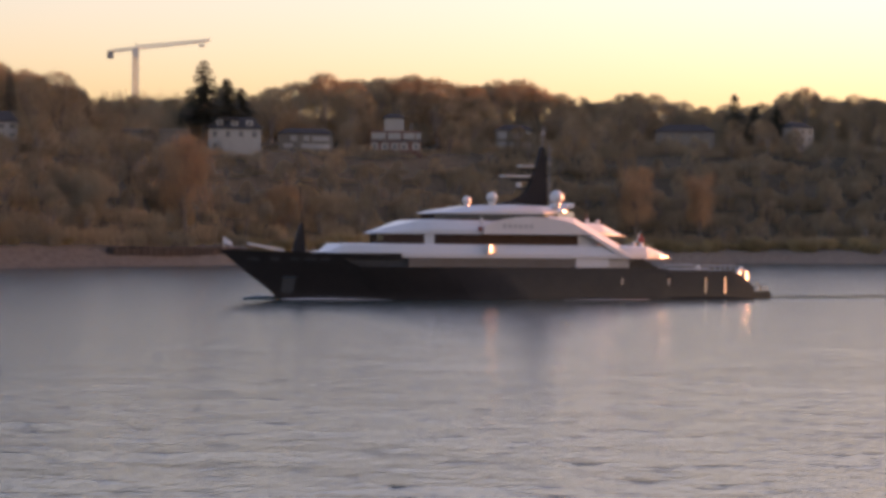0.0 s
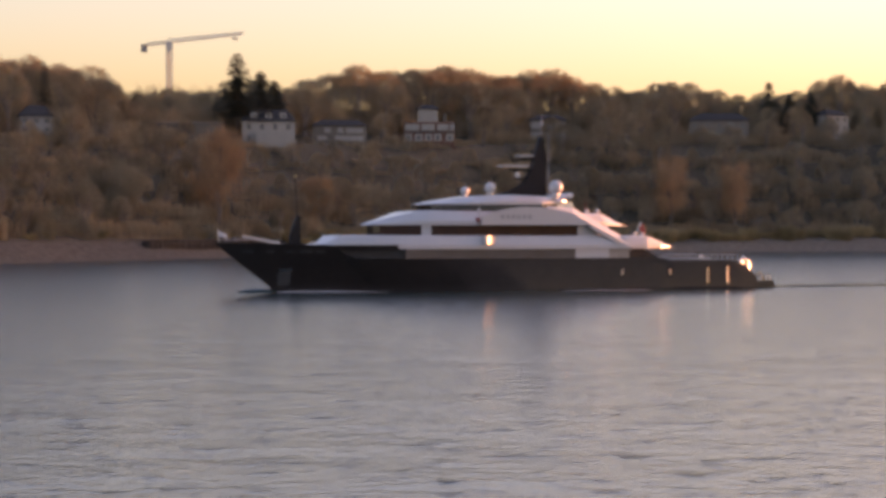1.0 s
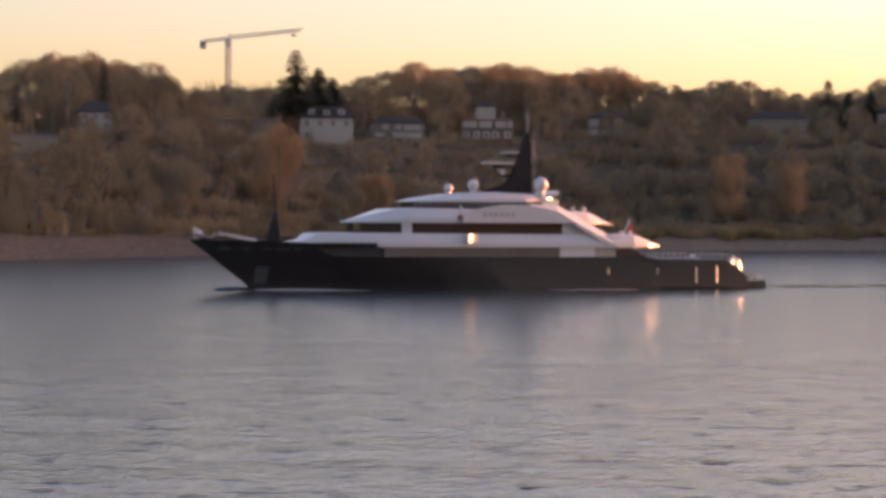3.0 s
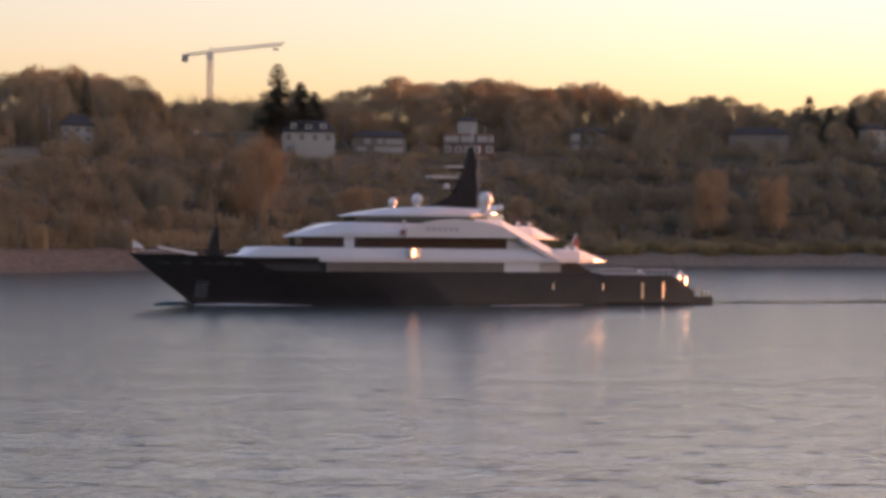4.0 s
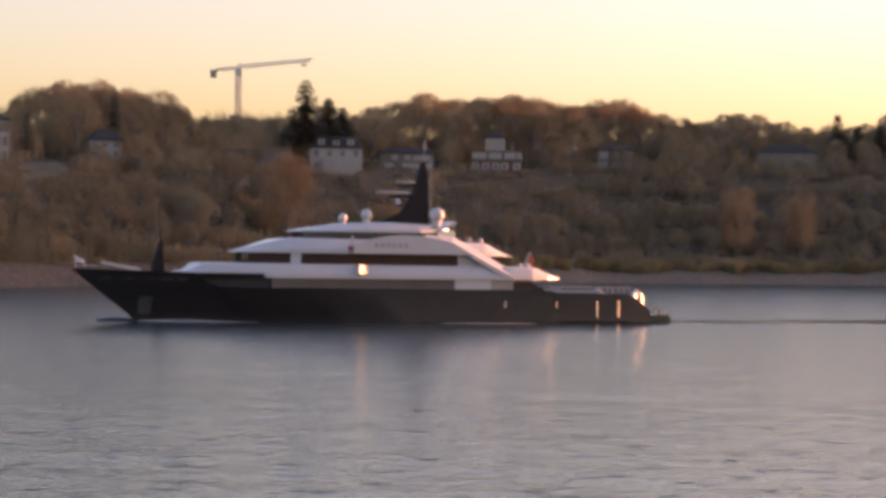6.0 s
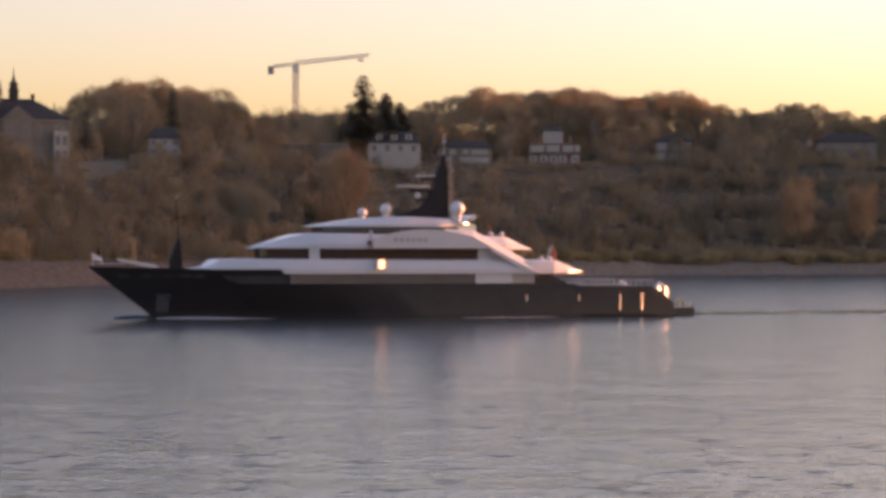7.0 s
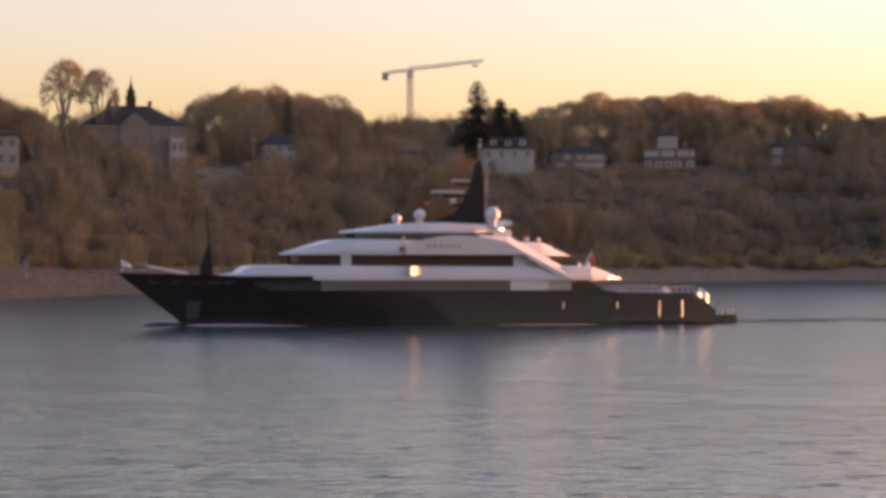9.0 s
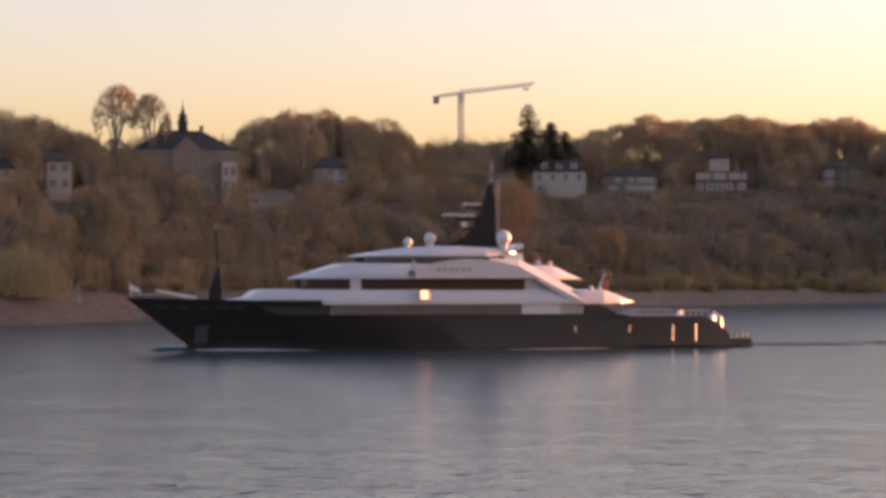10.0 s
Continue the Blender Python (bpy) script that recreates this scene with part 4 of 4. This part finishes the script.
def house(label, az, dist, zb, w, d, eave, ridge_z, ridge, wall_mat, roof_mat, rows, cols, turn=0.0, chimneys=()):
    """A house with its front to the river; its footing goes down into the slope."""
    m = Matrix.Translation(spot(az, dist, zb)) @ pose(0, 0, 0, 0, 0, -az + turn)
    ob = thing("house", label, "house", m)
    part("wall", box("wall", (-w / 2, 0, -6), (w / 2, d, eave), wall_mat), ob)
    roof = part("roof", hip_roof("roof", w, d, eave, ridge_z, ridge, roof_mat), ob)
    storey = eave / rows
    for r in range(rows):
        for c in range(cols):
            add_window(ob, (c + 0.5) * w / cols - w / 2, r * storey + storey * 0.3, min(1.5, w / cols * 0.5), storey * 0.48)
    for x in chimneys:
        part("chimney", box("chimney", (x - 0.5, d / 2 - 0.4, ridge_z - 1.0), (x + 0.5, d / 2 + 0.4, ridge_z + 1.4), TILE), roof)
    return ob, roof


def make_houses():
    # white house with three dormers
    ob, roof = house("long white house with dark roof and three white dormers", -4.41, 800, 38.6, 18.6, 10, 8.3, 12.6, 13, WHITEWALL, SLATE, 2, 4)
    for x in (-5.2, 0, 5.2):
        dm = part("dormer", box("dormer", (x - 1.2, 0.6, 9.2), (x + 1.2, 4, 11.4), WHITEWALL, 0.03), roof, "white dormer")
        part("pane", box("pane", (x - 0.55, 0.56, 9.7), (x + 0.55, 0.7, 11.0), WINDOWGLASS), dm)
        part("dormer_roof", hip_roof("dormer_roof", 2.6, 3.2, 11.4, 12.2, 1.2, SLATE, 0.15, 0.12), dm)
    part("annex", box("annex", (-4.5, -4.0, -6), (9.3, 0.05, 4.4), WHITEWALL), ob, "white ground floor bay")
    # low house behind hedges
    low, _ = house("low cream house with dark roof and wide white windows", -2.62, 835, 40.8, 20.0, 9, 6.2, 8.6, 14, OCHRE, SLATE, 1, 1)
    for x, w, z0, z1 in ((-4.4, 2.4, 3.6, 5.6), (0.4, 2.0, 3.6, 5.6), (5.6, 6.4, 3.5, 5.4), (3.6, 10.6, 0.5, 2.6), (-6.4, 3.6, 0.6, 2.6)):
        pl = part("white_panel", box("white_panel", (x - w / 2, -0.2, z0), (x + w / 2, 0.1, z1), WHITEWALL, 0.03), low, "broad white window band")
        part("pane", box("pane", (x - w / 2 + 0.3, -0.23, z0 + 0.5), (x + w / 2 - 0.3, -0.1, z1 - 0.3), PLASTER), pl, "pale curtained pane")
    # terraced modern house of stacked tiers
    az, dist = -0.34, 880
    ob = thing("house", "stepped brick house with white terraces and bright panels", "house", Matrix.Translation(spot(az, dist, 42.7)) @ pose(0, 0, 0, 0, 0, -az))
    for name, x0, x1, y0, z0, z1, mat in (("lower_wall", -9.9, 9.9, 0.0, -6, 4.0, TILE), ("middle_wall", -9.9, 9.9, 1.5, 4.0, 8.0, TILE), ("top_wall", -4.6, 3.2, 3.5, 8.0, 13.0, WHITEWALL)):
        part(name, box(name, (x0, y0, z0), (x1, 12, z1), mat), ob)
    for x in (-8.3, -4.2, -0.4, 3.2, 7.9):
        p = part("white_panel", box("white_panel", (x - 1.45, -0.25, 0.4), (x + 1.45, 0.1, 3.3), WHITEWALL, 0.03), ob, "bright white facade panel")
        part("pane", box("pane", (x - 0.6, -0.3, 0.9), (x + 0.6, -0.2, 2.6), WINDOWGLASS), p)
    for x, hw in ((-6.8, 2.9), (-0.6, 2.6), (5.2, 2.2), (8.8, 1.0)):
        part("balcony", box("balcony", (x - hw, 0.2, 4.6), (x + hw, 1.6, 7.2), WHITEWALL, 0.05), ob, "white balcony front")
    part("terrace_slab", box("terrace_slab", (-10.2, -0.6, 3.85), (10.2, 2, 4.15), CONCRETE, 0.03), ob)
    part("roof", hip_roof("roof", 8.4, 8, 13.0, 15.0, 4, SLATE), ob).location = (-0.7, 3.5, 0)
    part("chimney", box("chimney", (5.5, 3, 8), (6.6, 4.2, 11.2), OCHRE, 0.03), ob, "sunlit chimney stack")
    # others along the crest
    house("wide pale grey building half hidden by trees", -6.54, 765, 36.7, 27, 10, 7.6, 8.3, 22, OCHRE, OCHRE, 1, 3)
    house("small white house among trees", -10.2, 690, 37.2, 10.0, 8, 5.4, 9.0, 5, PLASTER, SLATE, 2, 3)
    tall, _ = house("pale house with tall windows among trees", 2.66, 935, 45.4, 15.5, 10, 8.6, 11.0, 8, OCHRE, SLATE, 1, 1)
    for x in (-4.9, 0.0, 5.0):
        for z in (0.8, 4.9):
            pl = part("white_panel", box("white_panel", (x - 2.0, -0.2, z), (x + 2.0, 0.1, z + 3.0), WHITEWALL, 0.03), tall, "tall white window front")
            for dx in (-1.0, 1.0):
                part("pane", box("pane", (x + dx - 0.8, -0.23, z + 0.3), (x + dx + 0.8, -0.1, z + 2.7), PLASTER), pl, "pale curtained pane")
    house("tall cream house catching the low sun", 9.9, 1030, 49.0, 12.0, 10, 11.0, 14.0, 6, WHITEWALL, SLATE, 3, 3, 38)
    house("grey house hidden behind bare trees", 6.96, 990, 48.2, 26, 10, 8.0, 11.5, 16, OCHRE, SLATE, 2, 5)
    house("narrow white house at the wood's edge", -17.0, 560, 30.3, 6.0, 7, 7.6, 9.2, 3, WHITEWALL, SLATE, 2, 2)
    house("low white house on the slope", -18.6, 545, 30.0, 9.0, 7, 5.0, 8.0, 5, WHITEWALL, SLATE, 2, 3)
    # villa with lantern tower
    villa, roof = house("large ochre villa with hipped slate roof and lantern tower", -13.83, 622, 31.5, 28.0, 16, 12.6, 18.6, 10, OCHRE, SLATE, 2, 5, 8, (-5.8, 5.2))
    tower = part("lantern_tower", box("lantern_tower", (-1.2, 6.8, 17.0), (1.2, 9.2, 21.0), SLATE, 0.05), villa, "slim dark lantern tower")
    bm = bmesh.new()
    for z0, z1, r0, r1 in ((20.9, 21.2, 1.7, 1.7), (21.2, 22.4, 1.1, 1.1), (22.4, 22.7, 1.5, 1.3), (22.7, 24.0, 1.1, 0.35), (24.0, 24.6, 0.5, 0.4), (24.6, 27.4, 0.2, 0.04)):
        tube(bm, (0, 8, z0), (0, 8, z1), r0, r1, 8)
    part("spire", from_bm("spire", bm, SLATE), tower)
    part("portico", box("portico", (9.5, -1.6, -6), (13.6, 0.05, 9.5), PLASTER, 0.05), villa, "pale projecting corner bay")
    for x in (10.6, 12.5):
        add_window(villa, x, 1.2, 1.1, 3.0, -1.6)
        add_window(villa, x, 5.8, 1.1, 2.4, -1.6)
    gable = part("gable", mesh_of("gable", [(-4.2, -0.9, -6), (4.2, -0.9, -6), (4.2, -0.9, 12.6), (-4.2, -0.9, 12.6), (0, -0.9, 16.2), (-4.2, 5, -6), (4.2, 5, -6), (4.2, 5, 12.6), (-4.2, 5, 12.6), (0, 6.5, 16.2)],
         [(0, 1, 2, 4, 3), (5, 8, 9, 7, 6), (0, 3, 8, 5), (1, 6, 7, 2), (2, 7, 9, 4), (4, 9, 8, 3), (0, 5, 6, 1)], OCHRE), villa, "projecting gabled middle bay")
    for x in (-2.2, 2.2):
        add_window(gable, x, 2.2, 1.3, 3.0, -0.9)
        add_window(gable, x, 7.8, 1.3, 2.8, -0.9)
    part("cornice", box("cornice", (-14.3, -0.35, 12.2), (14.3, 0.1, 12.6), PLASTER), villa)


def make_crane():
    az, dist = -6.9, 1000
    ob = thing("tower_crane", "slim yellowish tower crane with long lattice jib", "crane", Matrix.Translation(spot(az, dist, 46)) @ pose(0, 0, 0, 0, 0, -az))
    H, lines = 44.2, []
    q = 1.25
    zs = np.arange(-4, H - 1.4, 2.0)
    for z in zs:
        for a, b in (((-q, -q), (q, -q)), ((q, -q), (q, q)), ((q, q), (-q, q)), ((-q, q), (-q, -q))):
            lines.append(((*a, z), (*a, z + 2)))
            lines.append(((*a, z), (*b, z + 2)))
            lines.append(((*a, z), (*b, z)))
    part("tower", bars("tower", lines, 0.27, CRANE, 4), ob)
    part("cab", box("cab", (-1.3, -1.5, H - 3.0), (1.3, 1.3, H + 1.0), CRANE, 0.1), ob, "crane slewing unit and cab")
    up = 0.125
    lines = []
    for x in np.arange(0, 32, 2.0):
        z = H + 0.6 + x * up
        h = 1.7 - x * 0.016
        for y in (-0.7, 0.7):
            lines += [((x, y, z), (x + 2, y, z + 2 * up)), ((x, y, z), (x + 1, 0, z + h)), ((x + 1, 0, z + h), (x + 2, y, z + 2 * up))]
        lines += [((x, -0.7, z), (x, 0.7, z)), ((x + 1, 0, z + h), (x + 3, 0, z + h + 2 * up))]
    part("jib", bars("jib", lines, 0.25, CRANE, 4), ob, "lattice jib")
    part("trolley", box("trolley", (27.5, -0.9, H + 2.3), (30, 0.9, H + 3.2), CRANE, 0.1), ob)
    lines = []
    for x in np.arange(0, -10, -2.0):
        z = H + 0.4 + x * 0.12
        for y in (-0.8, 0.8):
            lines += [((x, y, z), (x - 2, y, z - 0.24)), ((x, y, z), (x - 2, y, z + 0.9)), ((x, y, z + 1.1), (x - 2, y, z + 0.86))]
        lines.append(((x, -0.8, z), (x, 0.8, z)))
    part("counter_jib", bars("counter_jib", lines, 0.24, CRANE, 4), ob)
    part("counterweight", box("counterweight", (-12.3, -0.9, H - 3.6), (-9.6, 0.9, H - 0.2), CONCRETE, 0.1), ob, "dark concrete counterweight")
    part("apex", bars("apex", [((-0.6, 0, H), (0.3, 0, H + 3.4)), ((0.9, 0, H), (0.3, 0, H + 3.4))], 0.16, CRANE, 4), ob)


def make_shore_things():
    # low dark stone wall on the beach, and a channel marker
    a, b = spot(-7.5, shore(-7.5) + 17), spot(-4.3, shore(-4.3) + 17)
    mid = (a + b) / 2
    rz = math.degrees(math.atan2(b.y - a.y, b.x - a.x))
    half = (b - a).length / 2
    rng = random.Random(3)
    wall = thing("stone_groyne", "low dark stone groyne on the sand beach", "groyne", Matrix.Translation((mid.x, mid.y, land(-6, 17) + 0.5)) @ pose(0, 0, 0, 0, 0, rz))
    block = box("stone", (-0.5, -1.2, -1.3), (0.5, 1.2, 1.3), ROCK, 0.3)
    for i in range(70):
        x = -half + half * 2 * (i + 0.5) / 70
        st = part("stone", block, wall)
        st.matrix_basis = pose(x, rng.uniform(-0.3, 0.3), rng.uniform(-0.3, 0.2), rng.uniform(-8, 8), rng.uniform(-8, 8), rng.uniform(-12, 12)) @ Matrix.Diagonal((half / 70 * 3.6, 1.3, 1, 1))
    # open meadow beside the villa
    azs, ds = np.linspace(LAWN[0], LAWN[1], 24), np.linspace(88, 110, 14)
    vs = []
    for u, az in enumerate(azs):
        for d in ds:
            wob = noise.noise((az * 0.5, d * 0.03, 0)) * min(d * 0.05, 2.5)
            edge = noise.noise((az * 0.9, 3, 1)) * 4
            vs.append(spot(az, shore(az) + d + edge, land(az, d) + wob + 0.5 - (1.5 if u in (0, 23) or d in (88, 110) else 0)))
    fs = [(u * 14 + v, u * 14 + v + 14, u * 14 + v + 15, u * 14 + v + 1) for u in range(23) for v in range(13)]
    tagged(new("lawn", mesh_of("lawn", vs, fs, MEADOW, True)), "open winter meadow on the slope beside the villa", "lawn", kind="structure")
    post = thing("marker_post", "small white marker post above the beach", "post", Matrix.Translation(spot(-16.5, 474, land(-16.5, 20))))
    part("pole", bars("pole", [((0, 0, -0.5), (0, 0, 2.4))], 0.12, WHITEWALL), post)
    part("board", box("board", (-0.5, -0.16, 2.0), (0.5, -0.12, 3.4), WHITEWALL, 0.01), post)


make_houses()
make_crane()
make_shore_things()
plant_shrubs()
plant_woods()


def make_gull():
    """A small gull with two beating wings (local x forward)."""
    gull = thing("gull", "small pale gull flying over the river", "gull")
    bm = bmesh.new()
    bmesh.ops.create_uvsphere(bm, u_segments=12, v_segments=8, radius=1.0)
    for v in bm.verts:
        v.co = Vector((v.co.x * 0.24, v.co.y * 0.07 * (1 - 0.4 * v.co.x), v.co.z * 0.075))
    part("body", from_bm("body", bm, WHITEWALL, True), gull)
    part("tail", mesh_of("tail", [(-0.2, -0.03, 0.01), (-0.2, 0.03, 0.01), (-0.36, 0.07, 0.0), (-0.36, -0.07, 0.0), (-0.2, 0, 0.025)], [(0, 1, 2, 3), (0, 3, 4), (1, 4, 2), (4, 3, 2), (0, 4, 1)], GREYPAINT), gull)
    wings = []
    for s in (1, -1):
        top = [(0.1, 0, 0.02), (0.13, 0.28 * s, 0.06), (-0.02, 0.58 * s, 0.0), (-0.06, 0.3 * s, 0.04), (-0.08, 0, 0.02)]
        verts = top + [(x, y, z - 0.015) for x, y, z in top]
        faces = [(0, 1, 2, 3, 4), (9, 8, 7, 6, 5)] + [(i, i + 5, (i + 1) % 5 + 5, (i + 1) % 5) for i in range(5)]
        wings.append((part("wing", mesh_of("wing", verts, faces, PLASTER), gull), s))
    return gull, wings


GULL, GULL_WINGS = make_gull()


# ---------------------------------------------------------------- what moves
def track(t):
    """The yacht's stem over the water: a nearly straight run, slowly bearing away."""
    s = (t - 5) ** 2 * 0.5 - 12.5
    return pose(-24.70 - 4.964 * t + 0.01439 * s, 299.36 - 2.739 * t + 0.04119 * s, 0, 0, 0, 202.788 + 0.119 * (t - 5))


def motions():
    for ob in (YACHT, BOW_WAVE, WAKE):
        walk(ob, [(t, track(t)) for t in (0.0, 2.0, 4.0, 6.0, 8.0, 10.0)])
    walk(RIVER, [(0.0, pose(0, 0, 0)), (5.0, pose(2.0, -2.5, 0)), (10.0, pose(4.0, -5.0, 0))])  # the waves drift
    walk(GULL, [(t, pose(-65.4 + 11.6 * t, 148.0 + 0.2 * t, 15.6 + 0.2 * math.sin(t * 1.3), 0, -4, 0)) for t in (0.0, 1.0, 2.0, 3.0, 4.0, 5.0, 6.0, 7.0, 8.0, 9.0, 10.0)])
    for wing, side in GULL_WINGS:
        walk(wing, [(i * 0.1, pose(0, 0, 0, side * (10 + 38 * math.sin(i * 1.9)), 0, 0)) for i in range(101)])


motions()
